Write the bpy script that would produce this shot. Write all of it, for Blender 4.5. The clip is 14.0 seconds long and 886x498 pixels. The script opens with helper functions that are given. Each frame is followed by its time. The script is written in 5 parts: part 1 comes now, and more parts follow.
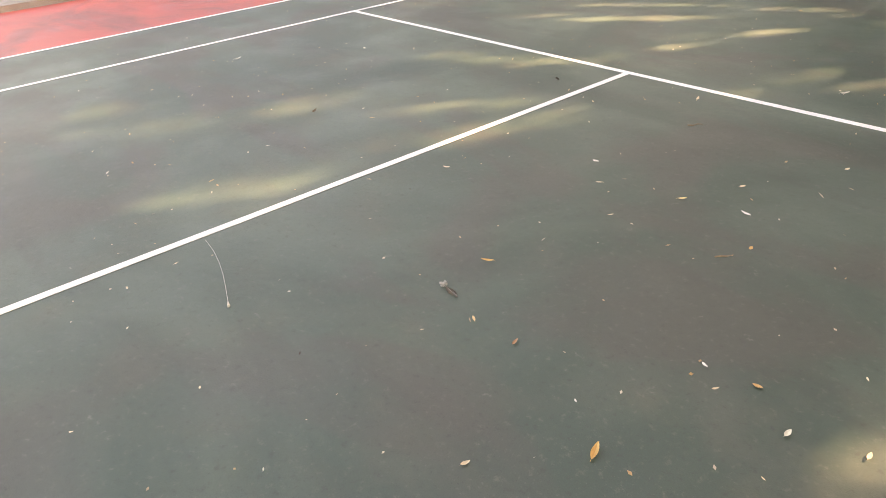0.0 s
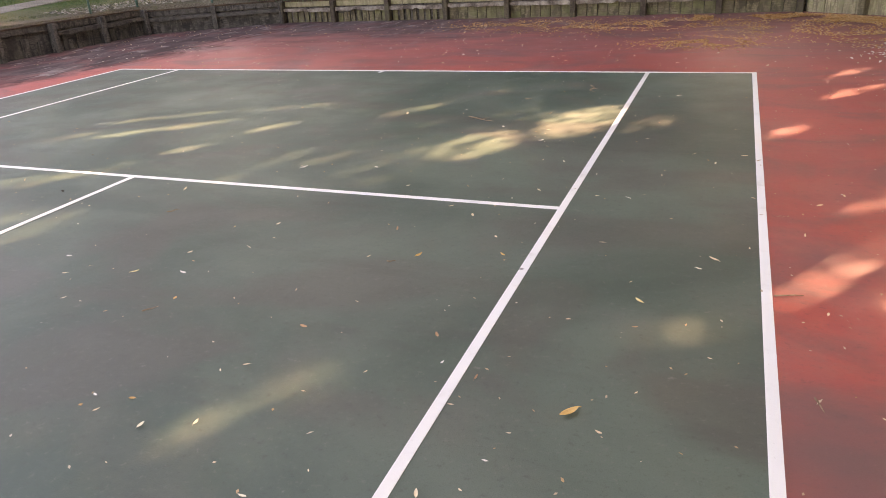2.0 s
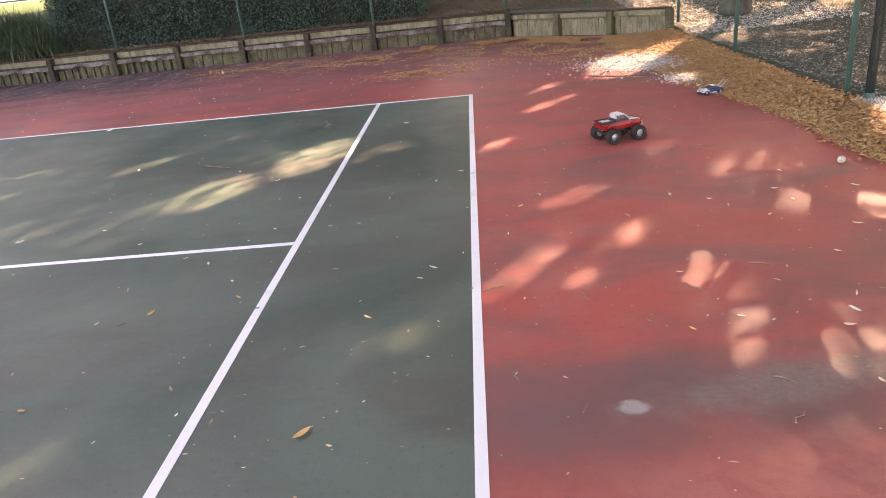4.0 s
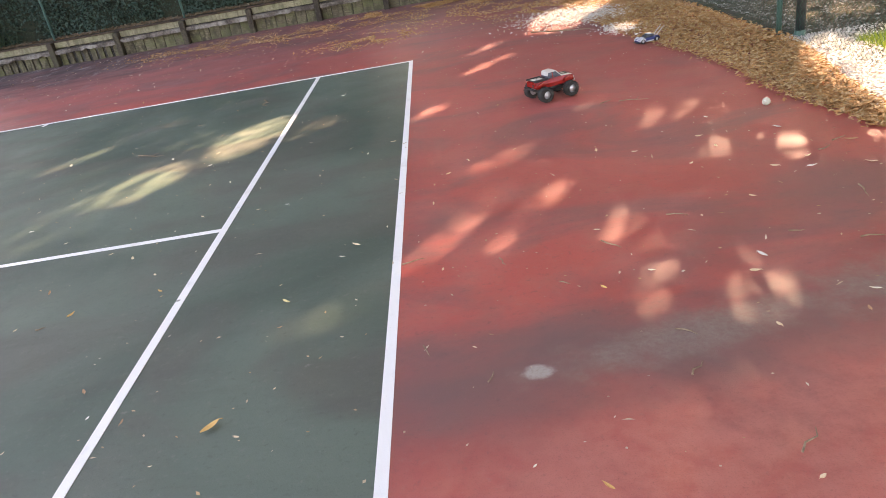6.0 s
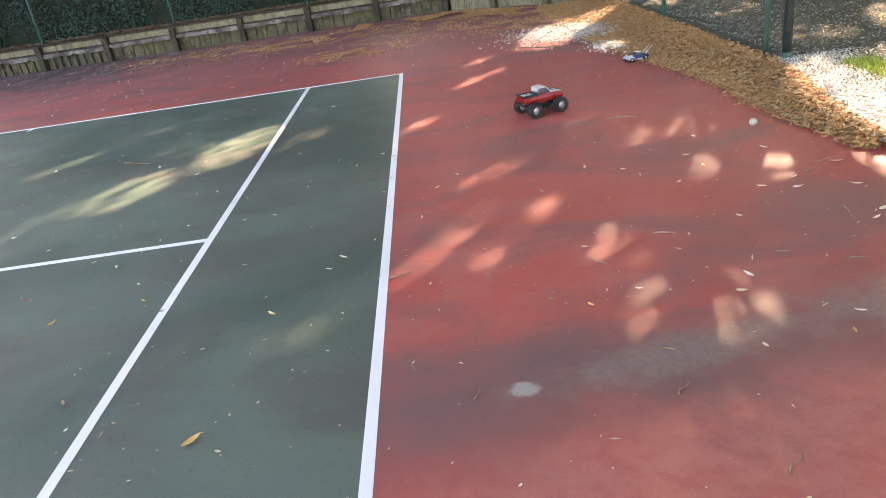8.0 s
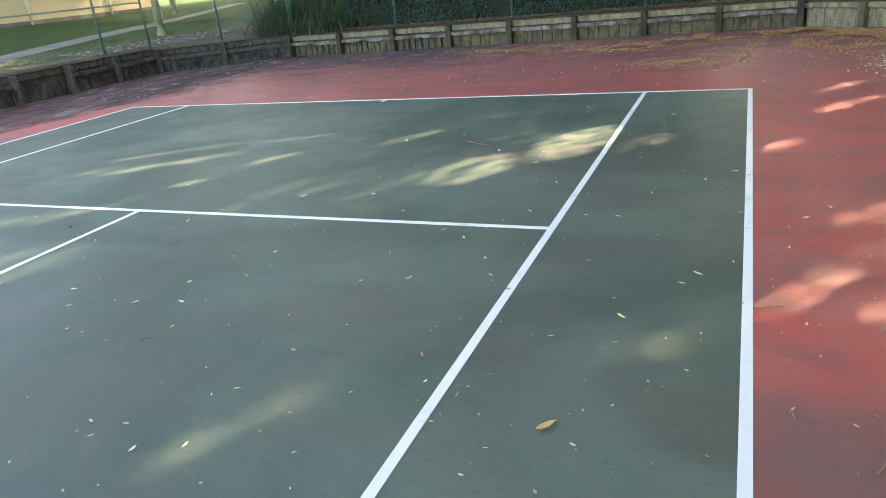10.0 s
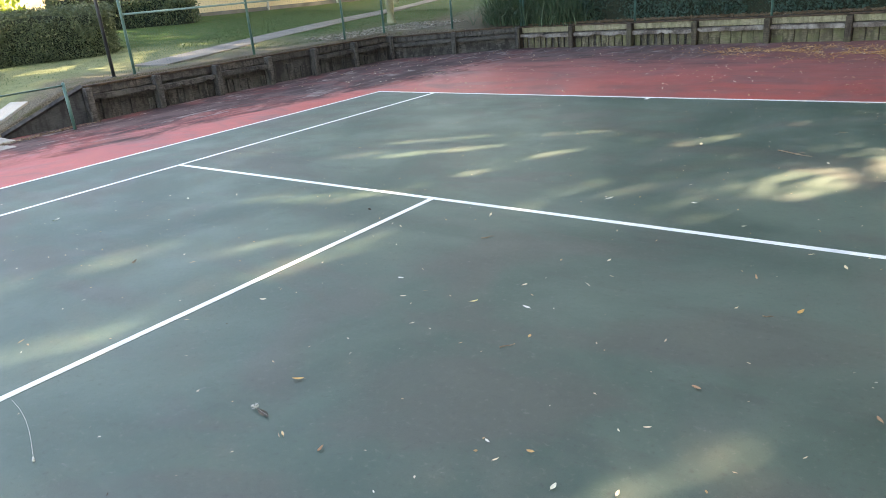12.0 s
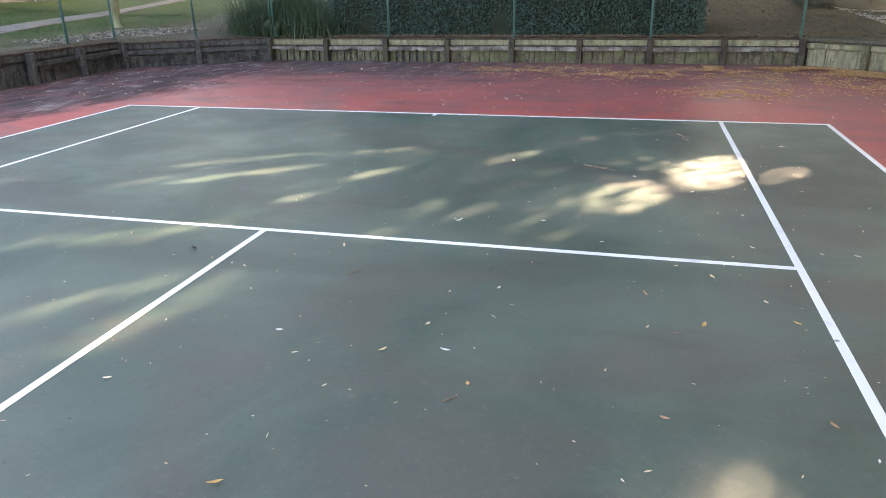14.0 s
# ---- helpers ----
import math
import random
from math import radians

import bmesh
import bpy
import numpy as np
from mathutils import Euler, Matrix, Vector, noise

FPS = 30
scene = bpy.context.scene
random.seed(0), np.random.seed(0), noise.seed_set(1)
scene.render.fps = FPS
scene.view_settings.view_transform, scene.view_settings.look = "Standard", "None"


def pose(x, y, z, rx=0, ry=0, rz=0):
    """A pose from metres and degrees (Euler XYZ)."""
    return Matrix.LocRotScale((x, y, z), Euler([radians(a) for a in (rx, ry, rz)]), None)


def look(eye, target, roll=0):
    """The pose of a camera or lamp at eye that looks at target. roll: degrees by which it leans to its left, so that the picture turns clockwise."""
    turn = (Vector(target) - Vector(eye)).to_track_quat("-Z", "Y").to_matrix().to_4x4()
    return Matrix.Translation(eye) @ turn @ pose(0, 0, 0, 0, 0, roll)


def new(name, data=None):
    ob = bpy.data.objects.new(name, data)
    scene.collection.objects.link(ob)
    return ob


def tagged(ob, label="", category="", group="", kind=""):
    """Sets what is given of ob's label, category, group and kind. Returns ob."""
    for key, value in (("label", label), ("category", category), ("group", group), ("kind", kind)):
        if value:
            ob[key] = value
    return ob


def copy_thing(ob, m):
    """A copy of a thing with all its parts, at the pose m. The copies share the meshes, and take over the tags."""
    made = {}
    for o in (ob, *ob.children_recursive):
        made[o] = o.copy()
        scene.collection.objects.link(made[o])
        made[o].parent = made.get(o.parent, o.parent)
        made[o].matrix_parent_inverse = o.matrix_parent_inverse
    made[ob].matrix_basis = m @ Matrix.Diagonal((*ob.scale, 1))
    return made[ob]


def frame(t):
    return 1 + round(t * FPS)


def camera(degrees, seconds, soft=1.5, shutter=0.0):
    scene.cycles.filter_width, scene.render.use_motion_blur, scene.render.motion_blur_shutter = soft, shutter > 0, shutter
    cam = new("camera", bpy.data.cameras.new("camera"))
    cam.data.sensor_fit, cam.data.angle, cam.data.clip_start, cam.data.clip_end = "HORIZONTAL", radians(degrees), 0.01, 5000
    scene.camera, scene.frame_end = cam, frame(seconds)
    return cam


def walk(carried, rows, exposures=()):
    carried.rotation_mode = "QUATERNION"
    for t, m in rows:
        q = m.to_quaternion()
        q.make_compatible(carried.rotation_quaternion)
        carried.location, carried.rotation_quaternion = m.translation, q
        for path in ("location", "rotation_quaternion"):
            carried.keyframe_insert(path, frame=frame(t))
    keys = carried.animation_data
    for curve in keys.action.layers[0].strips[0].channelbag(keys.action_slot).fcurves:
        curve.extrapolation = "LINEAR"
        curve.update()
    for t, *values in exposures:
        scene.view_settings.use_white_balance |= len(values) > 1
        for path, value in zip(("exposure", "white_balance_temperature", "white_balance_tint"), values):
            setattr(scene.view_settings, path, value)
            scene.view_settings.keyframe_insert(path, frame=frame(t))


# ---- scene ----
cam = camera(64.3, 14.0, 0.7)
PATH = [
    (0, pose(3.525, 1.395, 1.851, 59.46, 0, 51.03) @ pose(0, 0, 0, 0, 0, -3.69)),
    (0.5, pose(3.854, 1.407, 1.816, 60.64, 0, 46.90) @ pose(0, 0, 0, 0, 0, -4.14)),
    (1, pose(4.331, 1.493, 1.813, 62.78, 0, 39.03) @ pose(0, 0, 0, 0, 0, -3.68)),
    (1.5, pose(4.744, 1.490, 1.854, 64.44, 0, 30.42) @ pose(0, 0, 0, 0, 0, -3.39)),
    (2, pose(5.181, 1.529, 1.898, 66.21, 0, 22.81) @ pose(0, 0, 0, 0, 0, -3.80)),
    (2.5, pose(5.383, 1.513, 1.887, 67.45, 0, 15.63) @ pose(0, 0, 0, 0, 0, -3.71)),
    (3, pose(5.401, 1.430, 1.915, 68.02, 0, 9.69) @ pose(0, 0, 0, 0, 0, -3.72)),
    (3.5, pose(5.420, 1.396, 1.910, 68.19, 0, 5.76) @ pose(0, 0, 0, 0, 0, -4.48)),
    (3.7, pose(5.479, 1.400, 1.916, 68.03, 0, 4.91) @ pose(0, 0, 0, 0, 0, -5.11)),
    (5.8, pose(5.977, 1.432, 1.942, 64.35, 0, 3.68) @ pose(0, 0, 0, 0, 0, -10.71)),
    (6, pose(5.979, 1.460, 1.911, 64.50, 0, 2.90) @ pose(0, 0, 0, 0, 0, -10.34)),
    (6.5, pose(5.981, 1.455, 1.934, 64.22, 0, 1.41) @ pose(0, 0, 0, 0, 0, -9.98)),
    (7, pose(5.980, 1.455, 1.935, 64.23, 0, 0.63) @ pose(0, 0, 0, 0, 0, -9.53)),
    (7.2, pose(5.980, 1.458, 1.932, 64.28, 0, 0.50) @ pose(0, 0, 0, 0, 0, -9.39)),
    (9.3, pose(5.854, 1.501, 1.911, 67.78, 0, 11.94) @ pose(0, 0, 0, 0, 0, -7.08)),
    (9.5, pose(5.747, 1.496, 1.933, 68.03, 0, 15.21) @ pose(0, 0, 0, 0, 0, -7.07)),
    (10, pose(5.399, 1.502, 1.908, 68.37, 0, 24.20) @ pose(0, 0, 0, 0, 0, -6.06)),
    (10.5, pose(5.166, 1.547, 1.920, 68.17, 0, 33.93) @ pose(0, 0, 0, 0, 0, -6.15)),
    (11, pose(4.864, 1.490, 1.911, 68.85, 0, 41.98) @ pose(0, 0, 0, 0, 0, -6.28)),
    (11.5, pose(4.430, 1.431, 1.897, 68.95, 0, 43.58) @ pose(0, 0, 0, 0, 0, -6.81)),
    (12, pose(4.030, 1.372, 1.910, 69.32, 0, 38.25) @ pose(0, 0, 0, 0, 0, -5.24)),
    (12.5, pose(3.670, 1.289, 1.929, 69.43, 0, 32.10) @ pose(0, 0, 0, 0, 0, -3.91)),
    (13, pose(3.337, 1.215, 1.943, 69.64, 0, 25.97) @ pose(0, 0, 0, 0, 0, -3.10)),
    (13.5, pose(3.134, 1.299, 1.954, 69.51, 0, 20.53) @ pose(0, 0, 0, 0, 0, -2.35)),
    (14, pose(2.891, 1.390, 1.931, 69.07, 0, 15.08) @ pose(0, 0, 0, 0, 0, -1.15)),
]
SUN_AZ, SUN_EL = 61.0, 32.0
walk(cam, PATH, exposures=[(0, 3.04, 13300, 27), (2.0, 3.03, 11600, 31), (3.5, 3.06, 10100, 34), (5.8, 3.1, 9600, 25),
                           (7.2, 3.12, 9200, 23), (9.3, 2.98, 8300, 10), (11, 3.13, 8550, 6), (12.5, 3.08, 8400, 14), (14, 3.12, 8300, 17)])

# ---- world and sun ----
world = bpy.data.worlds.new("sky")
scene.world = world
world.use_nodes = True
sky = world.node_tree.nodes.new("ShaderNodeTexSky")
sky.sky_type, sky.sun_disc = "NISHITA", False
sky.air_density, sky.dust_density, sky.ozone_density = 0.8, 1.6, 0.5
sky.sun_elevation, sky.sun_rotation = radians(SUN_EL), radians(90 - SUN_AZ)
world.node_tree.links.new(sky.outputs[0], world.node_tree.nodes["Background"].inputs[0])
world.node_tree.nodes["Background"].inputs[1].default_value = 0.15
TO_SUN = Vector((math.cos(radians(SUN_EL)) * math.cos(radians(SUN_AZ)), math.cos(radians(SUN_EL)) * math.sin(radians(SUN_AZ)), math.sin(radians(SUN_EL))))
sun_data = bpy.data.lights.new("sun", "SUN")
sun_data.energy, sun_data.angle, sun_data.color = 4.2, radians(0.56), (1.0, 0.85, 0.7)
sun = new("sun", sun_data)
sun.matrix_world = look(TO_SUN * 60, (0, 0, 0))


# ---- materials ----
class Nodes:
    """A small builder of node materials."""

    def __init__(self, name, rough=0.8, metal=0.0, spec=0.5):
        self.mat = bpy.data.materials.new(name)
        self.mat.use_nodes = True
        self.tree = self.mat.node_tree
        self.bsdf = self.tree.nodes["Principled BSDF"]
        self.bsdf.inputs["Roughness"].default_value = rough
        self.bsdf.inputs["Metallic"].default_value = metal
        self.bsdf.inputs["Specular IOR Level"].default_value = spec
        self.coord = self.tree.nodes.new("ShaderNodeTexCoord").outputs["Object"]

    def link(self, a, b):
        self.tree.links.new(a, b)

    def stretch(self, scale, turn=0.0):
        n = self.tree.nodes.new("ShaderNodeMapping")
        n.inputs["Scale"].default_value = scale
        n.inputs["Rotation"].default_value = (0, 0, radians(turn))
        self.link(self.coord, n.inputs[0])
        return n.outputs[0]

    def noise(self, scale, detail=4.0, coord=None, rough=0.55, warp=0.0):
        n = self.tree.nodes.new("ShaderNodeTexNoise")
        n.inputs["Scale"].default_value, n.inputs["Detail"].default_value = scale, detail
        n.inputs["Roughness"].default_value, n.inputs["Distortion"].default_value = rough, warp
        self.link(coord or self.coord, n.inputs["Vector"])
        return n.outputs[0]

    def ramp(self, value, lo, hi, a=0.0, b=1.0):
        n = self.tree.nodes.new("ShaderNodeMapRange")
        n.interpolation_type = "SMOOTHSTEP"
        for i, v in enumerate((lo, hi, a, b)):
            n.inputs[i + 1].default_value = v
        self.link(value, n.inputs[0])
        return n.outputs[0]

    def calc(self, op, a, b):
        n = self.tree.nodes.new("ShaderNodeMath")
        n.operation = op
        for i, v in enumerate((a, b)):
            if isinstance(v, (int, float)):
                n.inputs[i].default_value = v
            else:
                self.link(v, n.inputs[i])
        return n.outputs[0]

    def mix(self, fac, a, b):
        n = self.tree.nodes.new("ShaderNodeMix")
        n.data_type = "RGBA"
        if isinstance(fac, (int, float)):
            n.inputs[0].default_value = fac
        else:
            self.link(fac, n.inputs[0])
        for i, v in ((6, a), (7, b)):
            if isinstance(v, tuple):
                n.inputs[i].default_value = (*v, 1)
            else:
                self.link(v, n.inputs[i])
        return n.outputs[2]

    def axes(self):
        n = self.tree.nodes.new("ShaderNodeSeparateXYZ")
        self.link(self.coord, n.inputs[0])
        return n.outputs

    def random(self, island=False):
        if island:
            return self.tree.nodes.new("ShaderNodeNewGeometry").outputs["Random Per Island"]
        return self.tree.nodes.new("ShaderNodeObjectInfo").outputs["Random"]

    def spot(self, x, y, rx, ry, turn=0.0, soft=0.4, rag=0.5, scale=3.0):
        """A ragged elliptic stain round (x, y): 1 inside, 0 outside."""
        n = self.tree.nodes.new("ShaderNodeMapping")
        n.vector_type = "TEXTURE"
        n.inputs["Location"].default_value = (x, y, 0)
        n.inputs["Rotation"].default_value = (0, 0, radians(turn))
        n.inputs["Scale"].default_value = (rx, ry, 1)
        self.link(self.coord, n.inputs[0])
        ln = self.tree.nodes.new("ShaderNodeVectorMath")
        ln.operation = "LENGTH"
        flat = self.tree.nodes.new("ShaderNodeVectorMath")
        flat.operation = "MULTIPLY"
        flat.inputs[1].default_value = (1, 1, 0)
        self.link(n.outputs[0], flat.inputs[0])
        self.link(flat.outputs[0], ln.inputs[0])
        d = self.calc("ADD", ln.outputs[1], self.calc("MULTIPLY", self.calc("SUBTRACT", self.noise(scale, 5), 0.5), rag * 2))
        return self.ramp(d, 1 - soft, 1 + soft, 1, 0)

    def done(self, colour, bump=None, strength=0.3, distance=0.01, rough=None):
        if isinstance(colour, tuple):
            self.bsdf.inputs["Base Color"].default_value = (*colour, 1)
        else:
            self.link(colour, self.bsdf.inputs["Base Color"])
        if bump is not None:
            n = self.tree.nodes.new("ShaderNodeBump")
            n.inputs["Strength"].default_value, n.inputs["Distance"].default_value = strength, distance
            self.link(bump, n.inputs["Height"])
            self.link(n.outputs[0], self.bsdf.inputs["Normal"])
        if rough is not None:
            self.link(rough, self.bsdf.inputs["Roughness"])
        return self.mat


def plain(name, c1, c2, scale=4.0, rough=0.7, bump=0.3, metal=0.0, spec=0.5, fine=60.0, distance=0.004):
    n = Nodes(name, rough, metal, spec)
    big, small = n.noise(scale, 5), n.noise(fine, 3)
    col = n.mix(n.ramp(big, 0.3, 0.7), c1, c2)
    col = n.mix(n.calc("MULTIPLY", n.ramp(small, 0.35, 0.75), 0.3), col, tuple(v * 0.6 for v in c1))
    return n.done(col, small, bump, distance)


def make_green():
    n = Nodes("court_green_paint", 0.55, 0, 0.6)
    big, mid, fine = n.noise(0.42, 5, warp=0.8), n.noise(1.7, 6), n.noise(160, 2)
    col = n.mix(n.ramp(big, 0.36, 0.64), (0.042, 0.082, 0.062), (0.096, 0.142, 0.11))
    col = n.mix(n.calc("MULTIPLY", n.ramp(mid, 0.45, 0.75), 0.5), col, (0.127, 0.132, 0.109))
    # brown tannin stains with soft swirled outlines
    stain = n.noise(0.62, 5, n.stretch((0.8, 1.25, 1), 35), 0.5, 1.2)
    col = n.mix(n.calc("MULTIPLY", n.ramp(stain, 0.47, 0.64), 0.55), col, (0.089, 0.082, 0.070))
    sweep = n.noise(1.4, 5, n.stretch((0.35, 1.6, 1), 20), 0.6)
    col = n.mix(n.calc("MULTIPLY", n.ramp(sweep, 0.56, 0.74), 0.45), col, (0.051, 0.054, 0.047))
    speck = n.noise(24, 5, rough=0.75)
    col = n.mix(n.calc("MULTIPLY", n.ramp(speck, 0.55, 0.7), 0.38), col, (0.170, 0.170, 0.146))
    col = n.mix(n.calc("MULTIPLY", n.ramp(speck, 0.45, 0.32), 0.42), col, (0.046, 0.050, 0.043))
    chalk = n.noise(6, 6, rough=0.72)
    col = n.mix(n.calc("MULTIPLY", n.ramp(chalk, 0.63, 0.75), 0.4), col, (0.223, 0.220, 0.197))
    col = n.mix(n.calc("MULTIPLY", n.ramp(fine, 0.5, 0.8), 0.35), col, (0.042, 0.050, 0.044))
    grit = n.noise(50, 5, rough=0.85)
    col = n.mix(n.calc("MULTIPLY", n.ramp(grit, 0.58, 0.72), 0.4), col, (0.2, 0.215, 0.19))
    col = n.mix(n.calc("MULTIPLY", n.ramp(grit, 0.44, 0.3), 0.5), col, (0.03, 0.042, 0.036))
    return n.done(col, fine, 0.35, 0.003, n.ramp(mid, 0.3, 0.7, 0.48, 0.6))


def make_red():
    n = Nodes("court_red_paint", 0.55, 0, 0.7)
    ax = n.axes()
    big, mid, fine = n.noise(0.5, 5, warp=0.7), n.noise(1.9, 6, rough=0.62), n.noise(160, 2)
    col = n.mix(n.ramp(big, 0.35, 0.65), (0.41, 0.06, 0.051), (0.52, 0.076, 0.06))
    col = n.mix(n.calc("MULTIPLY", n.ramp(mid, 0.42, 0.66), 0.55), col, (0.47, 0.145, 0.116))
    # purple-brown damp stains
    stain = n.noise(0.75, 6, n.stretch((0.8, 1.3, 1), 8), 0.6, 0.9)
    col = n.mix(n.calc("MULTIPLY", n.ramp(stain, 0.44, 0.68), 0.75), col, (0.19, 0.076, 0.076))
    speck = n.noise(22, 5, rough=0.75)
    col = n.mix(n.calc("MULTIPLY", n.ramp(speck, 0.55, 0.7), 0.38), col, (0.38, 0.14, 0.125))
    col = n.mix(n.calc("MULTIPLY", n.ramp(speck, 0.45, 0.32), 0.42), col, (0.14, 0.05, 0.05))
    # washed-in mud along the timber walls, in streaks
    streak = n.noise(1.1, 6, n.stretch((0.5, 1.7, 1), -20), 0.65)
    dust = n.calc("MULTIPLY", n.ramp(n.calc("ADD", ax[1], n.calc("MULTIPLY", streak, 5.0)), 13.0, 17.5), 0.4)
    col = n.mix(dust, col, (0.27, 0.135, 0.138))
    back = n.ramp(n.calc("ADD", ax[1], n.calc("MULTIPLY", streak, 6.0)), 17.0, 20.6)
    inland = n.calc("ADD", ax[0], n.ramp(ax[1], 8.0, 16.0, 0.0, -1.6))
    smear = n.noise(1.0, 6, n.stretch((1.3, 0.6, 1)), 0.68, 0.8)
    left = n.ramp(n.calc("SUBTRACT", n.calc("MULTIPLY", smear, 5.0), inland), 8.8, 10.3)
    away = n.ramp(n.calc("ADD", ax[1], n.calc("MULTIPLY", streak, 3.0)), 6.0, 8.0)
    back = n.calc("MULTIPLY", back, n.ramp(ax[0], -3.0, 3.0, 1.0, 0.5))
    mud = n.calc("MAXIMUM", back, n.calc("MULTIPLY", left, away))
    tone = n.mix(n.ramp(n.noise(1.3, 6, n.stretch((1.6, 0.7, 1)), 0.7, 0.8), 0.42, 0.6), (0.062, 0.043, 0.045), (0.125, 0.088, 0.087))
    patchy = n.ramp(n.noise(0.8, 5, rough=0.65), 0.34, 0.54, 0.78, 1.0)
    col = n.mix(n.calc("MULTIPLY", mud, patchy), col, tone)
    silt = n.noise(1.5, 6, n.stretch((1.9, 0.55, 1)), 0.68, 1.2)
    pale = n.calc("MULTIPLY", n.calc("MULTIPLY", n.ramp(silt, 0.54, 0.62), n.ramp(n.noise(1.1, 4), 0.42, 0.6)), mud)
    col = n.mix(n.calc("MULTIPLY", pale, n.ramp(ax[0], 4.0, -2.0, 0.1, 0.65)), col, (0.37, 0.325, 0.31))
    # a duller, browner red towards the far right
    dull_side = n.calc("MULTIPLY", n.calc("MULTIPLY", n.ramp(ax[0], 4.5, 7.5), n.ramp(n.calc("ADD", ax[1], streak), 7.0, 11.0)), 0.9)
    col = n.mix(n.calc("MULTIPLY", dull_side, 0.4), col, (0.3, 0.165, 0.145))
    # a paler, oranger red with soft edges at the near fence side
    faded = n.calc("MULTIPLY", n.spot(7.4, 3.1, 2.0, 0.85, 8, 0.5, 0.5, 1.2), n.ramp(n.noise(9, 5, rough=0.7), 0.3, 0.65, 0.3, 0.75))
    col = n.mix(faded, col, (0.55, 0.18, 0.14))
    # worn grey drag mark and pale scuffs
    drag = n.spot(7.0, 4.15, 2.0, 0.27, 5, 0.9, 1.2, 2.2)
    col = n.mix(n.calc("MULTIPLY", drag, 0.72), col, (0.13, 0.08, 0.078))
    drag2 = n.spot(5.75, 4.05, 0.8, 0.4, 10, 0.8, 0.8, 2.0)
    col = n.mix(n.calc("MULTIPLY", drag2, 0.5), col, (0.17, 0.085, 0.085))
    worn = n.calc("MULTIPLY", n.spot(6.95, 4.18, 0.6, 0.13, 12, 0.7, 1.4, 6), n.ramp(n.noise(30, 6, rough=0.75), 0.3, 0.7, 0.25, 0.8))
    worn2 = n.calc("MULTIPLY", n.spot(8.05, 4.4, 0.5, 0.18, 12, 0.7, 1.4, 6), n.ramp(n.noise(26, 6, rough=0.75), 0.3, 0.7, 0.25, 0.8))
    col = n.mix(n.calc("MULTIPLY", n.calc("MAXIMUM", worn, worn2), 0.8), col, (0.27, 0.235, 0.195))
    dark = n.spot(8.4, 5.5, 1.1, 0.3, 20, 0.8, 1.2, 2)
    col = n.mix(n.calc("MULTIPLY", dark, 0.6), col, (0.13, 0.075, 0.072))
    white = n.calc("MULTIPLY", n.spot(6.17, 4.05, 0.062, 0.05, 0, 0.35, 0.55, 18), n.ramp(n.noise(60, 4), 0.25, 0.5, 0.5, 1.0))
    col = n.mix(n.calc("MULTIPLY", white, 0.85), col, (0.42, 0.385, 0.35))
    col = n.mix(n.calc("MULTIPLY", n.ramp(fine, 0.5, 0.8), 0.3), col, (0.16, 0.045, 0.04))
    grit = n.noise(50, 5, rough=0.85)
    col = n.mix(n.calc("MULTIPLY", n.ramp(grit, 0.58, 0.72), 0.35), col, (0.46, 0.17, 0.15))
    col = n.mix(n.calc("MULTIPLY", n.ramp(grit, 0.44, 0.3), 0.45), col, (0.15, 0.045, 0.045))
    # less gloss on the mud and on the duller right side
    matte = n.calc("MAXIMUM", n.calc("MULTIPLY", left, away), n.calc("MAXIMUM", dull_side, n.calc("MULTIPLY", back, 0.5)))
    n.link(n.ramp(matte, 0.0, 1.0, 0.7, 0.12), n.bsdf.inputs["Specular IOR Level"])
    return n.done(col, fine, 0.25, 0.003, n.calc("ADD", n.ramp(mid, 0.3, 0.7, 0.48, 0.6), n.calc("MULTIPLY", matte, 0.25)))


def make_line():
    n = Nodes("line_paint", 0.6)
    col = n.mix(n.ramp(n.noise(3, 6, rough=0.7), 0.5, 0.75), (0.88, 0.88, 0.87), (0.72, 0.71, 0.69))
    chip = n.ramp(n.noise(45, 5, rough=0.7), 0.68, 0.74)
    scuff = n.calc("MULTIPLY", n.spot(4.1, 5.32, 0.016, 0.013, 30, 0.4, 0.15, 40), 0.8)
    col = n.mix(scuff, col, (0.16, 0.15, 0.145))
    return n.done(n.mix(n.calc("MULTIPLY", chip, 0.7), col, (0.2, 0.19, 0.18)), n.noise(160, 2), 0.3, 0.003)


def make_wood(name, base, dark, moss, mossy):
    n = Nodes(name, 0.88, 0, 0.25)
    shift = n.tree.nodes.new("ShaderNodeCombineXYZ")
    n.link(n.calc("MULTIPLY", n.random(), 37.0), shift.inputs[0])
    n.link(n.calc("MULTIPLY", n.random(), 19.0), shift.inputs[2])
    moved = n.tree.nodes.new("ShaderNodeVectorMath")
    n.link(n.coord, moved.inputs[0])
    n.link(shift.outputs[0], moved.inputs[1])
    n.coord = moved.outputs[0]
    grain = n.noise(9, 6, n.stretch((1.0, 6.0, 6.0)), 0.65)
    blot = n.noise(2.6, 5, rough=0.65)
    col = n.mix(n.ramp(grain, 0.3, 0.7), base, dark)
    damp = n.noise(5, 5, n.stretch((1.6, 1.6, 0.5)), 0.7)
    col = n.mix(n.calc("MULTIPLY", n.ramp(damp, 0.44, 0.6), 0.88), col, tuple(v * 0.55 for v in dark))
    col = n.mix(n.calc("MULTIPLY", n.random(), 0.6), col, dark)
    col = n.mix(n.calc("MULTIPLY", n.ramp(blot, 0.42, 0.7), mossy), col, moss)
    return n.done(col, grain, 0.6, 0.006)


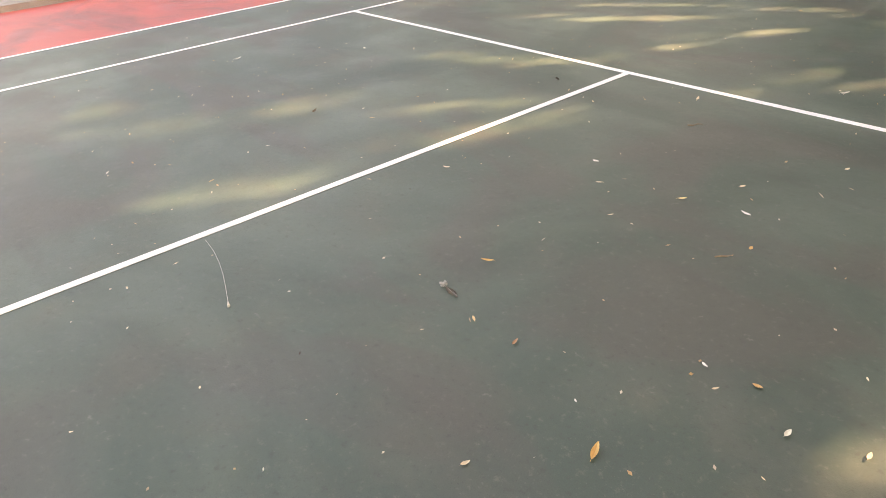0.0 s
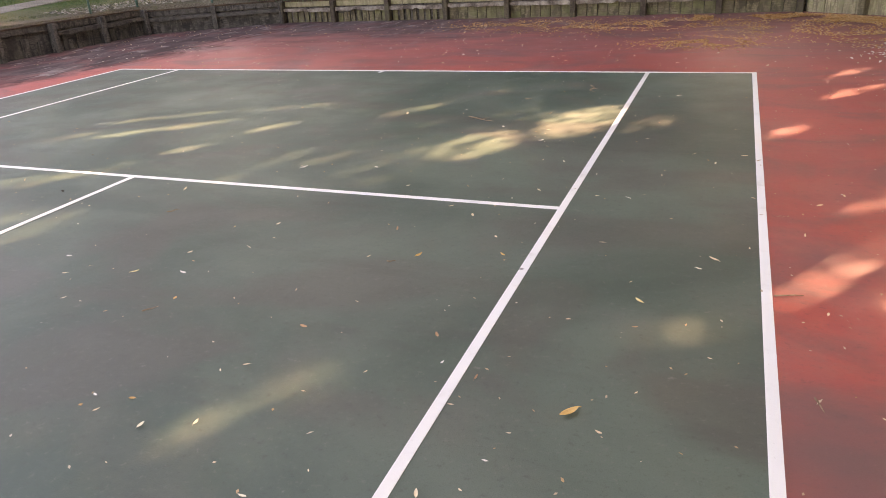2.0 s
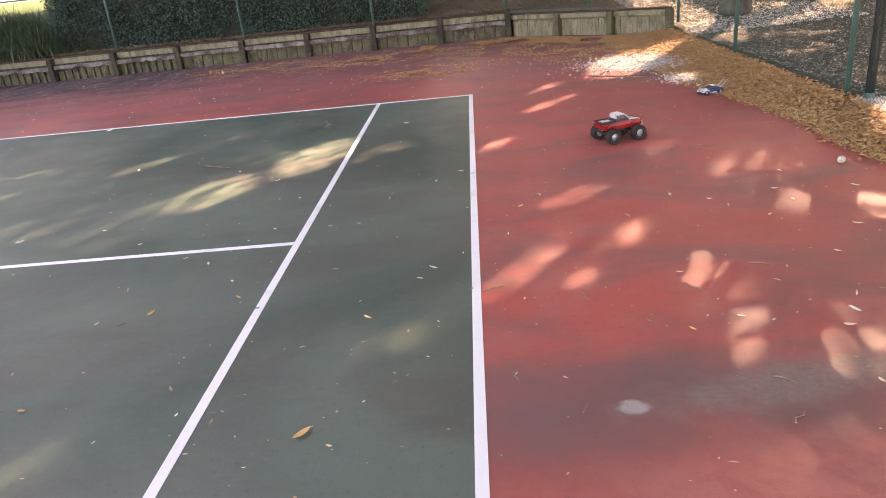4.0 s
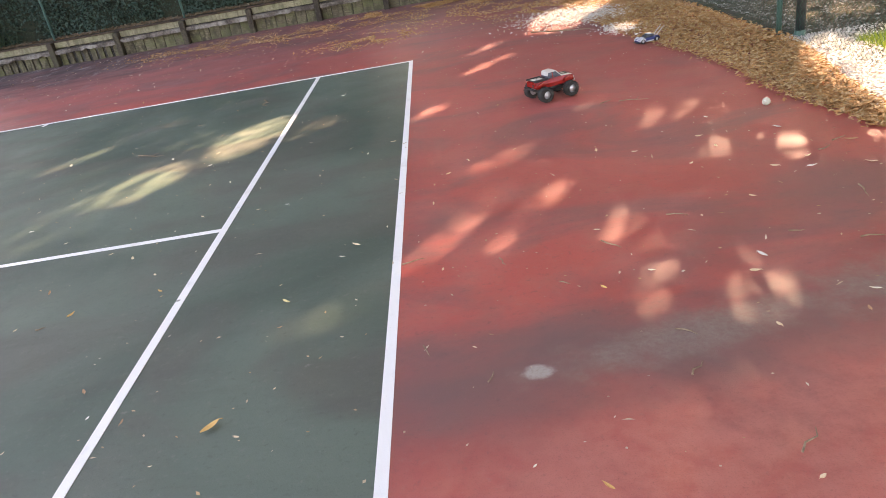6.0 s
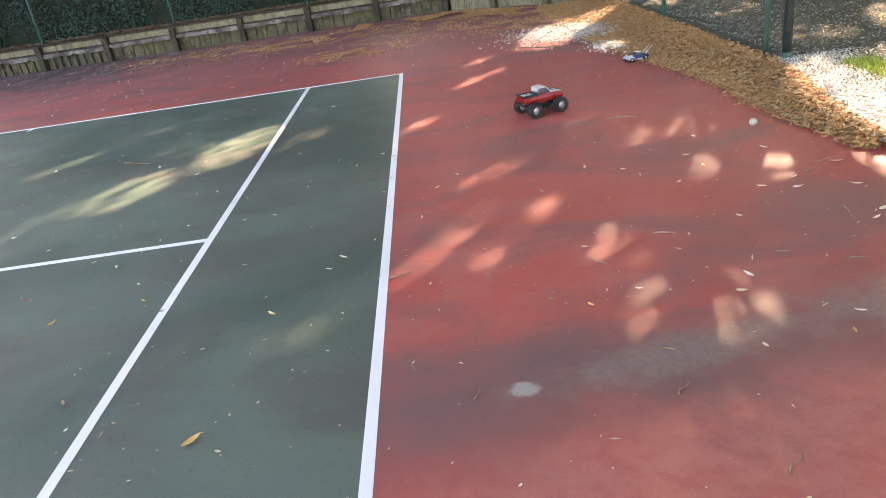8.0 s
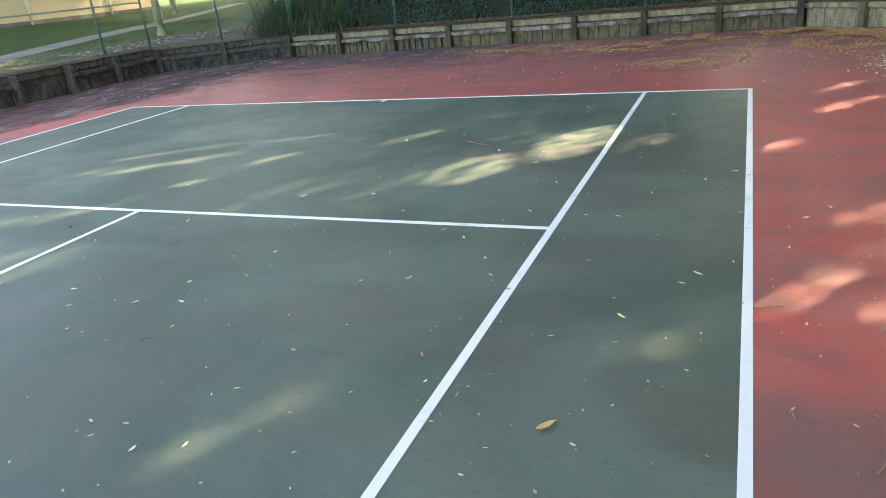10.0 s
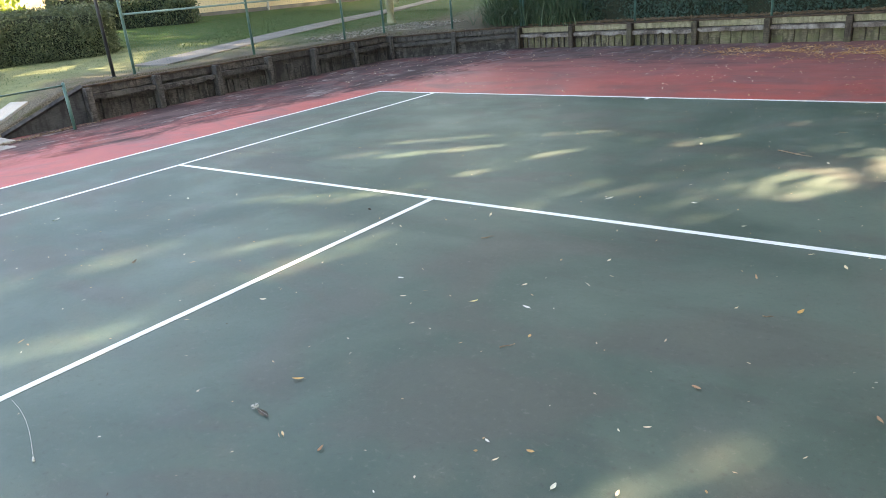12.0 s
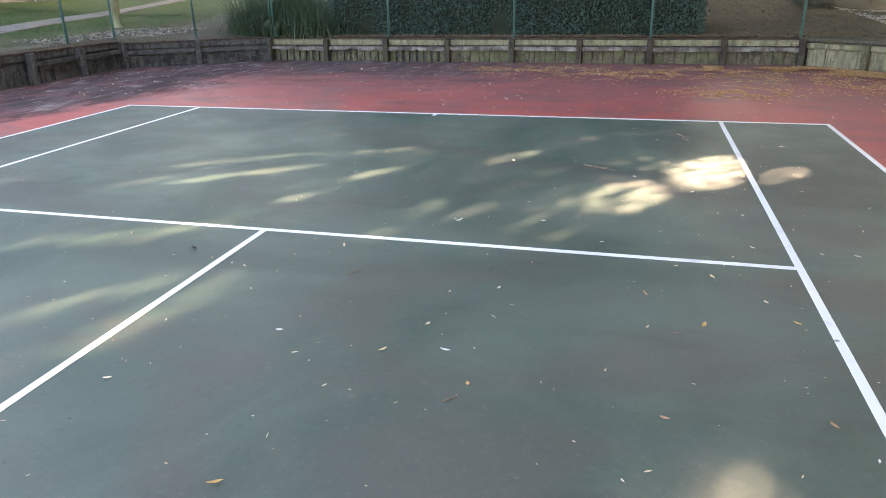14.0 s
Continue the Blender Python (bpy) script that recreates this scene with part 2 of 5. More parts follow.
def make_leaf(name, stops, rough=0.75, island=True, trans=0.0):
    n = Nodes(name, rough, 0, 0.3)
    r = n.tree.nodes.new("ShaderNodeValToRGB")
    r.color_ramp.interpolation = "LINEAR"
    els = r.color_ramp.elements
    while len(els) < len(stops):
        els.new(0.5)
    for i, c in enumerate(stops):
        els[i].position, els[i].color = i / max(1, len(stops) - 1), (*c, 1)
    n.link(n.random(island), r.inputs[0])
    col = n.mix(n.calc("MULTIPLY", n.ramp(n.noise(55, 3), 0.4, 0.7), 0.3), r.outputs[0], tuple(v * 0.5 for v in stops[0]))
    out = n.done(col)
    if trans:
        thin, mixer = n.tree.nodes.new("ShaderNodeBsdfTranslucent"), n.tree.nodes.new("ShaderNodeMixShader")
        n.link(col, thin.inputs[0])
        mixer.inputs[0].default_value = trans
        n.link(n.bsdf.outputs[0], mixer.inputs[1])
        n.link(thin.outputs[0], mixer.inputs[2])
        n.link(mixer.outputs[0], n.tree.nodes["Material Output"].inputs[0])
    return out


def make_ground():
    n = Nodes("ground_cover", 0.95, 0, 0.15)
    ax = n.axes()
    fine, mid, big = n.noise(34, 4, rough=0.7), n.noise(3.5, 5), n.noise(0.5, 4)
    grass = n.mix(n.ramp(fine, 0.3, 0.7), (0.034, 0.076, 0.02), (0.054, 0.102, 0.03))
    grass = n.mix(n.calc("MULTIPLY", n.ramp(mid, 0.42, 0.7), 0.4), grass, (0.12, 0.118, 0.06))
    dry = n.calc("MULTIPLY", n.spot(-11.6, 9.2, 3.2, 5.0, 0, 0.5, 0.6, 0.9), n.ramp(n.noise(7, 5, rough=0.7), 0.25, 0.6, 0.45, 0.95))
    grass = n.mix(dry, grass, (0.205, 0.222, 0.115))
    litter = n.mix(n.ramp(fine, 0.32, 0.68), (0.066, 0.057, 0.041), (0.18, 0.16, 0.125))
    litter = n.mix(n.calc("MULTIPLY", n.ramp(mid, 0.5, 0.7), 0.6), litter, (0.075, 0.085, 0.035))
    lawn = n.ramp(n.calc("ADD", ax[0], n.calc("MULTIPLY", big, 3.0)), -9.6, -8.2, 1, 0)
    bare = n.spot(-10.6, 13.5, 1.3, 7.5, 4, 0.5, 0.7, 0.8)
    lawn = n.calc("MULTIPLY", lawn, n.calc("SUBTRACT", 1.0, n.calc("MULTIPLY", bare, 0.5)))
    return n.done(n.mix(lawn, litter, grass), fine, 0.9, 0.03)


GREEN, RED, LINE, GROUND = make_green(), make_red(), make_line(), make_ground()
BOARD = make_wood("weathered_yellow_board", (0.36, 0.325, 0.215), (0.2, 0.175, 0.12), (0.16, 0.165, 0.085), 0.6)
PLANK = make_wood("mossy_plank", (0.215, 0.185, 0.125), (0.085, 0.072, 0.053), (0.125, 0.135, 0.065), 0.7)
LEDGE = make_wood("grey_ledge_board", (0.22, 0.18, 0.155), (0.08, 0.064, 0.056), (0.46, 0.43, 0.39), 0.5)
OLD = make_wood("dark_rotted_board", (0.145, 0.134, 0.124), (0.034, 0.032, 0.031), (0.1, 0.098, 0.088), 0.5)
SLATE = make_wood("slate_grey_board", (0.085, 0.088, 0.09), (0.04, 0.042, 0.045), (0.12, 0.12, 0.115), 0.4)
POST = make_wood("dark_wall_post", (0.095, 0.074, 0.056), (0.042, 0.033, 0.028), (0.12, 0.115, 0.07), 0.45)
MOSSPOST = make_wood("mossy_post", (0.2, 0.175, 0.11), (0.09, 0.08, 0.055), (0.13, 0.14, 0.065), 0.65)
CAP = make_wood("stained_cap_board", (0.1, 0.065, 0.045), (0.045, 0.034, 0.028), (0.13, 0.09, 0.05), 0.5)
PALE = make_wood("pale_timber", (0.36, 0.32, 0.215), (0.2, 0.175, 0.12), (0.19, 0.2, 0.11), 0.55)
VINYL = plain("green_vinyl", (0.045, 0.12, 0.105), (0.075, 0.165, 0.145), 6, 0.45, 0.1)
WIRE = plain("green_wire", (0.02, 0.085, 0.06), (0.035, 0.12, 0.085), 6, 0.5, 0.1)
BLACKVINYL = plain("dark_sleeve", (0.012, 0.016, 0.02), (0.03, 0.035, 0.04), 9, 0.5, 0.2)
RAIL = plain("faded_rail", (0.16, 0.27, 0.24), (0.24, 0.34, 0.31), 7, 0.5, 0.15)
CONCRETE = plain("concrete", (0.13, 0.126, 0.118), (0.2, 0.193, 0.18), 1.6, 0.9, 0.4)
PALECONC = plain("pale_concrete", (0.26, 0.25, 0.23), (0.38, 0.365, 0.335), 1.6, 0.9, 0.4)
IRON = plain("drain_iron", (0.03, 0.03, 0.032), (0.08, 0.075, 0.07), 9, 0.6, 0.3, 0.4)
BARK = plain("oak_bark", (0.065, 0.058, 0.048), (0.135, 0.125, 0.102), 7, 0.95, 0.9, fine=22, distance=0.03)
PALMBARK = plain("lichened_trunk", (0.23, 0.235, 0.13), (0.31, 0.3, 0.19), 3, 0.9, 0.5, fine=30, distance=0.01)
CREAM = plain("cream_plaster", (0.62, 0.52, 0.33), (0.68, 0.58, 0.38), 0.7, 0.85, 0.2)
TRIM = plain("white_trim", (0.74, 0.74, 0.71), (0.8, 0.8, 0.78), 2, 0.6, 0.1)
GLASS = plain("dark_pane", (0.02, 0.025, 0.03), (0.04, 0.045, 0.05), 1, 0.08, 0.0)
ROOF = plain("brown_shingle", (0.09, 0.07, 0.06), (0.14, 0.11, 0.09), 2, 0.9, 0.5)
LITTER = make_leaf("dry_leaf_mix", [(0.36, 0.18, 0.08), (0.62, 0.34, 0.14), (0.48, 0.23, 0.09), (0.7, 0.49, 0.26), (0.56, 0.38, 0.21)])
GREYLITTER = make_leaf("bleached_leaf_mix", [(0.15, 0.132, 0.115), (0.37, 0.345, 0.31), (0.25, 0.228, 0.198), (0.54, 0.515, 0.475)])
RUSTLITTER = make_leaf("rust_leaf_mix", [(0.12, 0.08, 0.052), (0.24, 0.15, 0.088), (0.17, 0.118, 0.076), (0.3, 0.235, 0.165)])
PALELEAF = make_leaf("pale_leaf_mix", [(0.62, 0.54, 0.42), (0.5, 0.3, 0.14), (0.68, 0.62, 0.52), (0.4, 0.24, 0.12)])
# pale leaves made whiter still: the glare of full sun is in the colour
GLARELEAF = make_leaf("sun_glare_leaf_mix", [(0.72, 0.68, 0.62), (0.82, 0.8, 0.76), (0.62, 0.57, 0.5), (0.85, 0.84, 0.81)])
OAKLEAF = make_leaf("oak_crown_leaf", [(0.14, 0.17, 0.09), (0.18, 0.21, 0.11), (0.23, 0.24, 0.14)], trans=0.55)
HEDGELEAF = make_leaf("hedge_leaf", [(0.03, 0.066, 0.056), (0.05, 0.098, 0.08), (0.04, 0.08, 0.066), (0.075, 0.125, 0.1)], 0.7)
BOXLEAF = make_leaf("box_hedge_leaf", [(0.055, 0.078, 0.04), (0.09, 0.118, 0.058), (0.14, 0.16, 0.085)], 0.6)
GRASSLEAF = make_leaf("strap_leaf", [(0.045, 0.088, 0.05), (0.08, 0.13, 0.072), (0.06, 0.1, 0.058), (0.12, 0.155, 0.095)], 0.6)
LAWNBLADE = make_leaf("lawn_blade", [(0.038, 0.082, 0.021), (0.058, 0.108, 0.031), (0.046, 0.09, 0.025), (0.11, 0.115, 0.05)], 0.8)
LIMELEAF = make_leaf("lime_leaf", [(0.2, 0.3, 0.03), (0.33, 0.42, 0.05), (0.42, 0.46, 0.08)], 0.5)
TWIG = plain("bare_twig", (0.19, 0.125, 0.08), (0.36, 0.27, 0.19), 20, 0.9, 0.3)
# near-black filler: the shade inside the hedges is put into its colour
DARKCORE = plain("hedge_dark_core", (0.012, 0.018, 0.01), (0.025, 0.03, 0.016), 8, 0.95, 0.5)


# ---- builders ----
def mesh_of(bm, name, material, smooth=False):
    me = bpy.data.meshes.new(name)
    bm.to_mesh(me)
    bm.free()
    me.materials.append(material)
    if smooth:
        for p in me.polygons:
            p.use_smooth = True
    return me


def part(name, bm, material, parent=None, label="", smooth=False):
    """One bmesh as one mesh object under a thing or a part."""
    ob = new(name, bm if isinstance(bm, bpy.types.Mesh) else mesh_of(bm, name, material, smooth))
    ob.parent = parent
    return tagged(ob, label)


def raw(name, verts, faces, material, parent=None, label="", smooth=False):
    me = bpy.data.meshes.new(name)
    me.from_pydata(verts, [], faces)
    me.materials.append(material)
    if smooth:
        me.polygons.foreach_set("use_smooth", [True] * len(me.polygons))
    ob = new(name, me)
    ob.parent = parent
    return tagged(ob, label)


def empty(name, m=Matrix.Identity(4)):
    ob = new(name)
    ob.empty_display_size = 0.2
    ob.matrix_basis = m
    return ob


def box(bm, lo, hi, bevel=0.0, m=None):
    c = [(a + b) / 2 for a, b in zip(lo, hi)]
    s = [b - a for a, b in zip(lo, hi)]
    made = bmesh.ops.create_cube(bm, size=1, matrix=(m or Matrix.Identity(4)) @ Matrix.Translation(c) @ Matrix.Diagonal((*s, 1)))
    if bevel:
        edges = list({e for v in made["verts"] for e in v.link_edges})
        bmesh.ops.bevel(bm, geom=edges, offset=bevel, segments=1, affect="EDGES")
    return bm


def boxed(lo, hi, bevel=0.0):
    return box(bmesh.new(), lo, hi, bevel)


def tube(bm, path, radii, sides=8, caps=True):
    """A round bar along points, with a radius at each."""
    rings = []
    pts = [Vector(p) for p in path]
    for i, p in enumerate(pts):
        way = (pts[min(i + 1, len(pts) - 1)] - pts[max(i - 1, 0)]).normalized()
        q = way.to_track_quat("Z", "Y")
        r = radii[i] if isinstance(radii, (list, tuple)) else radii
        rings.append([bm.verts.new(p + q @ Vector((math.cos(a) * r, math.sin(a) * r, 0))) for a in (2 * math.pi * k / sides for k in range(sides))])
    for a, b in zip(rings, rings[1:]):
        for k in range(sides):
            bm.faces.new((a[k], a[(k + 1) % sides], b[(k + 1) % sides], b[k]))
    if caps:
        bm.faces.new(rings[0][::-1])
        bm.faces.new(rings[-1])
    return bm


def tubed(path, radii, sides=8):
    return tube(bmesh.new(), path, radii, sides)


def setting(ob, label, category=""):
    return tagged(ob, label, category, kind="structure")


# ---- court ----
HX, BASE = 5.485, 11.885


def slab(name, outer, material, top=0.0, thick=0.12):
    bm = bmesh.new()
    f = bm.faces.new([bm.verts.new((x, y, top)) for x, y in outer])
    ex = bmesh.ops.extrude_face_region(bm, geom=[f])
    bmesh.ops.translate(bm, vec=(0, 0, -thick), verts=[g for g in ex["geom"] if isinstance(g, bmesh.types.BMVert)])
    bmesh.ops.recalc_face_normals(bm, faces=bm.faces)
    return part(name, bm, material)


def surround():
    """The red margin: four slabs round the green in one mesh."""
    bm = bmesh.new()
    out = [(-9.72, -14), (-9.72, 17.0), (-6.67, 19.15), (6.57, 19.15), (9.85, 16.65), (9.82, 13.5), (9.82, -14)]
    ring_a = [bm.verts.new((x, y, 0)) for x, y in out]
    a = [bm.verts.new(p) for p in ((-HX, -14, 0), (-HX, BASE, 0), (HX, BASE, 0), (HX, -14, 0))]
    bm.faces.new((ring_a[0], a[0], a[1], ring_a[1]))
    bm.faces.new((ring_a[1], a[1], ring_a[2]))
    bm.faces.new((ring_a[2], a[1], a[2], ring_a[3]))
    bm.faces.new((ring_a[3], a[2], ring_a[4]))
    bm.faces.new((ring_a[4], a[2], ring_a[5]))
    bm.faces.new((ring_a[5], a[2], a[3], ring_a[6]))
    bmesh.ops.recalc_face_normals(bm, faces=bm.faces)
    if bm.faces[:][0].normal.z < 0:
        bmesh.ops.reverse_faces(bm, faces=bm.faces)
    ex = bmesh.ops.extrude_face_region(bm, geom=bm.faces[:])
    bmesh.ops.translate(bm, vec=(0, 0, 0), verts=[g for g in ex["geom"] if isinstance(g, bmesh.types.BMVert)])
    low = [v for v in bm.verts if v not in set(g for g in ex["geom"] if isinstance(g, bmesh.types.BMVert))]
    bmesh.ops.translate(bm, vec=(0, 0, -0.12), verts=low)
    bmesh.ops.recalc_face_normals(bm, faces=bm.faces)
    return part("floor_surround", bm, RED)


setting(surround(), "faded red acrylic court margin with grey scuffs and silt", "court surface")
setting(slab("floor_court", [(-HX, -14), (HX, -14), (HX, BASE), (-HX, BASE)], GREEN), "dark green acrylic tennis court with pale wear", "court surface")


def line(x0, y0, x1, y1):
    bm = boxed((x0, y0, 0.0005), (x1, y1, 0.004), 0.001)
    setting(part("trim_court_line", bm, LINE), "white painted tennis court line", "court line")


W = 0.028
line(-HX - W, BASE - W, HX + W, BASE + W)
for s in (-1, 1):
    line(s * HX - W, -14, s * HX + W, BASE - W)
    line(s * 4.115 - W, -6.4, s * 4.115 + W, BASE - W)
line(-4.115 + W, 6.4 - W, 4.115 - W, 6.4 + W)
line(-W, -6.4, W, 6.4 - W)
line(-W, BASE - W - 0.13, W, BASE - W)


# ---- ground ----
def clamp(v):
    return max(0.0, min(1.0, v))


def ease(v):
    v = clamp(v)
    return v * v * (3 - 2 * v)


def ground_h(x, y):
    """The height of the ground outside the court."""
    left = 0.70 * ease((y - 5.9) / 2.4)
    right = 0.02 + 0.32 * ease((y - 16) / 8)
    back = 0.56
    if x < 0:
        h = back + (left - back) * ease((-6.5 - x) / 2.5)
    else:
        h = right + (back - right) * (1 - ease((x - 8.3) / 2.0)) * ease((y - 15.5) / 1.5)
    d = max(-9.7 - x, y - 19.1, (x - 9.7) * 0.5, 0)
    return h + (0.055 if x < -9 else 0.035) * min(d, 14) * clamp((y - 6) / 6)


def terrain():
    pts = []
    out = [(-9.62, -14), (-9.62, 16.95), (-6.63, 19.06), (6.53, 19.06), (9.79, 16.6), (9.8, 13.5), (9.8, -14)]
    for i, a in enumerate(out):
        b = out[(i + 1) % len(out)]
        n = max(1, int(math.hypot(b[0] - a[0], b[1] - a[1]) / 0.5))
        pts += [(a[0] + (b[0] - a[0]) * k / n, a[1] + (b[1] - a[1]) * k / n) for k in range(n)]
    dist = [0, 0, 0.25, 0.6, 1, 1.5, 2, 2.7, 3.5, 4.5, 6, 8, 11, 15, 21, 30, 50, 90, 200, 600]
    verts, faces = [], []
    for j, d in enumerate(dist):
        for x, y in pts:
            w = Vector((x, y - 6)).normalized() * d
            px, py = x + w.x, y + w.y
            verts.append((px, py, ground_h(px, py) + (0.03 * noise.noise((px * 0.7, py * 0.7, 0)) if d > 0.3 else 0) if j else -0.15))
    n = len(pts)
    for j in range(len(dist) - 1):
        for i in range(n):
            k = (i + 1) % n
            faces.append((j * n + i, j * n + k, (j + 1) * n + k, (j + 1) * n + i))
    ob = raw("ground", verts, faces, GROUND, smooth=True)
    bm = bmesh.new()
    bm.from_mesh(ob.data)
    bmesh.ops.recalc_face_normals(bm, faces=bm.faces)
    if sum(f.normal.z for f in bm.faces) < 0:
        bmesh.ops.reverse_faces(bm, faces=bm.faces)
    bm.to_mesh(ob.data)
    bm.free()
    return ob


setting(terrain(), "grass and dry leaf litter round the court", "ground")


# ---- timber retaining walls ----
def wobble(bm, amount, seed):
    for v in bm.verts:
        v.co += Vector(noise.noise_vector(v.co * 6 + Vector((seed, seed * 2, 0)))) * amount
    return bm


def piece(name, lo, hi, material, seed, amount=0.006, bevel=0.008):
    return mesh_of(wobble(boxed(lo, hi, bevel), amount, seed), name, material)


PLANKS = [piece("plank", (-0.092, -0.016, 0), (0.092, 0.016, 0.40 - 0.03 * (i % 3)), PLANK, i) for i in range(5)]
PALES = [piece("plank", (-0.105, -0.016, 0), (0.105, 0.016, 0.40), PALE, 7 + i) for i in range(4)]
DARKS = [piece("plank", (-0.105, -0.016, 0), (0.105, 0.016, 0.42 - 0.05 * (i % 3)), OLD, 17 + i) for i in range(5)]



def broken_board(x0, x1, y0, y1, z0, z1, seed, bite):
    """A long board with a rotted, uneven lower edge."""
    rng = random.Random(seed)
    bm = bmesh.new()
    n = 14
    sag = rng.uniform(-0.012, 0.012)
    rows = []
    for k in range(n + 1):
        x = x0 + (x1 - x0) * k / n
        lo = z0 + bite * max(0.0, rng.gauss(0.1, 0.5)) + sag * (k / n - 0.5)
        hi = z1 - bite * 0.25 * max(0.0, rng.gauss(0, 0.6)) + sag * (k / n - 0.5)
        front = y0 + rng.uniform(0, 0.012)
        rows.append([bm.verts.new(v) for v in ((x, front, lo), (x, front + 0.006, hi), (x, y1, hi + 0.006), (x, y1, lo - 0.004))])
    for a, b in zip(rows, rows[1:]):
        for k in range(4):
            bm.faces.new((a[k], b[k], b[(k + 1) % 4], a[(k + 1) % 4]))
    bm.faces.new(rows[0])
    bm.faces.new(rows[-1][::-1])
    bmesh.ops.recalc_face_normals(bm, faces=bm.faces)
    return bm


def retaining(name, a, b, count, label, height=0.55, ledge=True, planks=None, upper=None, ledge_mat=None, first_post=True, rot=0.0, gap=1.0, ragged=0, wide=0.24, post_mat=None):
    """A timber wall from a to b, seen from its right-hand side, in panels between posts."""
    a, b = Vector((*a, 0)), Vector((*b, 0))
    long = (b - a).length
    wall = empty(name, Matrix.Translation(a) @ Matrix.Rotation(math.atan2(b.y - a.y, b.x - a.x), 4, "Z"))
    setting(wall, label, "retaining wall")
    step = long / count
    rng = random.Random(len(name) * 7 + count)
    for i in range(count + 1):
        if i == 0 and not first_post:
            continue
        t = height - 0.005 - rng.uniform(0, 0.03)
        part("post", wobble(boxed((-0.065, -0.125, -0.05), (0.065, 0.06, t), 0.014), 0.006, i * 3.1), post_mat or POST, wall).location = (i * step, -0.03, 0)
    for i in range(count):
        x0, x1 = i * step + 0.062, (i + 1) * step - 0.062
        lean = rng.uniform(-0.01, 0.01)
        part("upper_board", wobble(boxed((x0, 0.0, height - 0.165), (x1, 0.045, height - 0.03), 0.008), 0.006, i + 0.3), upper or BOARD, wall)
        worn = i < ragged
        n = max(4, int((x1 - x0) / (0.17 if worn else wide)))
        w = (x1 - x0) / n
        for k in range(n):
            if rng.random() < rot:
                continue
            p = new("plank", rng.choice(planks or PLANKS))
            p.parent = wall
            p.matrix_basis = pose(x0 + (k + 0.5) * w, 0.03 + rng.uniform(-0.006, 0.006), -0.02, rng.uniform(-1, 1), rng.uniform(-1.2, 1.2), 0) @ Matrix.Diagonal((w / 0.2 * (rng.uniform(0.6, 0.85) if worn and rng.random() < 0.6 else rng.uniform(1.0, 1.08)) * gap, 1, rng.uniform(0.72 if worn else 0.9, 1.0), 1))
        if not ledge:
            part("top_rail", wobble(boxed((x0 - 0.05, -0.05, height - 0.14), (x1 + 0.05, -0.004, height - 0.045), 0.01), 0.008, i + 2.3), BOARD, wall)
        if ledge:
            if rng.random() < rot * 2:
                continue
            tilt = rng.uniform(-0.03, 0.02) if rot else 0.0
            ob = part("ledge_board", broken_board(-step / 2 + 0.067, step / 2 - 0.067, -0.115, 0.0, height - 0.29 + lean, height - 0.195 + lean, i * 5 + count, 0.06 if ragged and not rot and i < ragged else 0.03), ledge_mat or LEDGE, wall)
            ob.matrix_basis = Matrix.Translation(((i + 0.5) * step, 0, height * tilt)) @ Matrix.Rotation(tilt, 4, "Y")
    part("backing_board", boxed((0, 0.06, -0.05), (long, 0.1, height - 0.04)), OLD, wall)
    bm = bmesh.new()
    for i in range(count):
        box(bm, (i * step - 0.02, -0.02, height - 0.03), ((i + 1) * step - 0.026, 0.13, height + 0.005 + rng.uniform(-0.006, 0.006)), 0.008)
    part("cap_board", wobble(bm, 0.006, 2.2), CAP, wall)
    return wall


retaining("wall_back", (-6.43, 18.95), (6.43, 18.95), 8, "long weathered timber retaining wall with a grey ledge board", 0.57, ragged=3)
retaining("wall_right_corner", (6.5, 18.93), (9.62, 16.6), 3, "pale plank retaining wall across the leafy court corner", 0.52, False, PALES, PALE, first_post=False, gap=0.93, wide=0.13, post_mat=MOSSPOST)
retaining("wall_left_corner", (-9.45, 16.93), (-6.5, 18.93), 2, "dirty timber retaining wall across the court corner", 0.6, True, DARKS, OLD, OLD, first_post=False, post_mat=OLD)
retaining("wall_left", (-9.45, 8.1), (-9.45, 16.85), 6, "dark rotted timber retaining wall below the lawn", 0.66, True, DARKS, OLD, OLD, rot=0.14, ragged=6, post_mat=OLD)


def sloped_end():
    bm = bmesh.new()
    prof = [(0, -0.05), (0, 0.64), (1.52, 0.06), (1.55, -0.05)]
    rows = [[bm.verts.new((-s, t, z)) for s, z in prof] for t in (0.0, 0.07)]
    bm.faces.new(rows[0][::-1])
    bm.faces.new(rows[1])
    for k in range(4):
        bm.faces.new((rows[0][k], rows[0][(k + 1) % 4], rows[1][(k + 1) % 4], rows[1][k]))
    bmesh.ops.recalc_face_normals(bm, faces=bm.faces)
    wall = setting(empty("wall_left_end", pose(-9.45, 8.03, 0, 0, 0, 90)), "sloping dark timber end of the retaining wall", "retaining wall")
    part("side_board", bm, SLATE, wall)
    part("sloping_cap", wobble(tubed([(0.02, -0.01, 0.66), (-1.56, -0.01, 0.07)], 0.045, 4), 0.004, 3), SLATE, wall)


sloped_end()


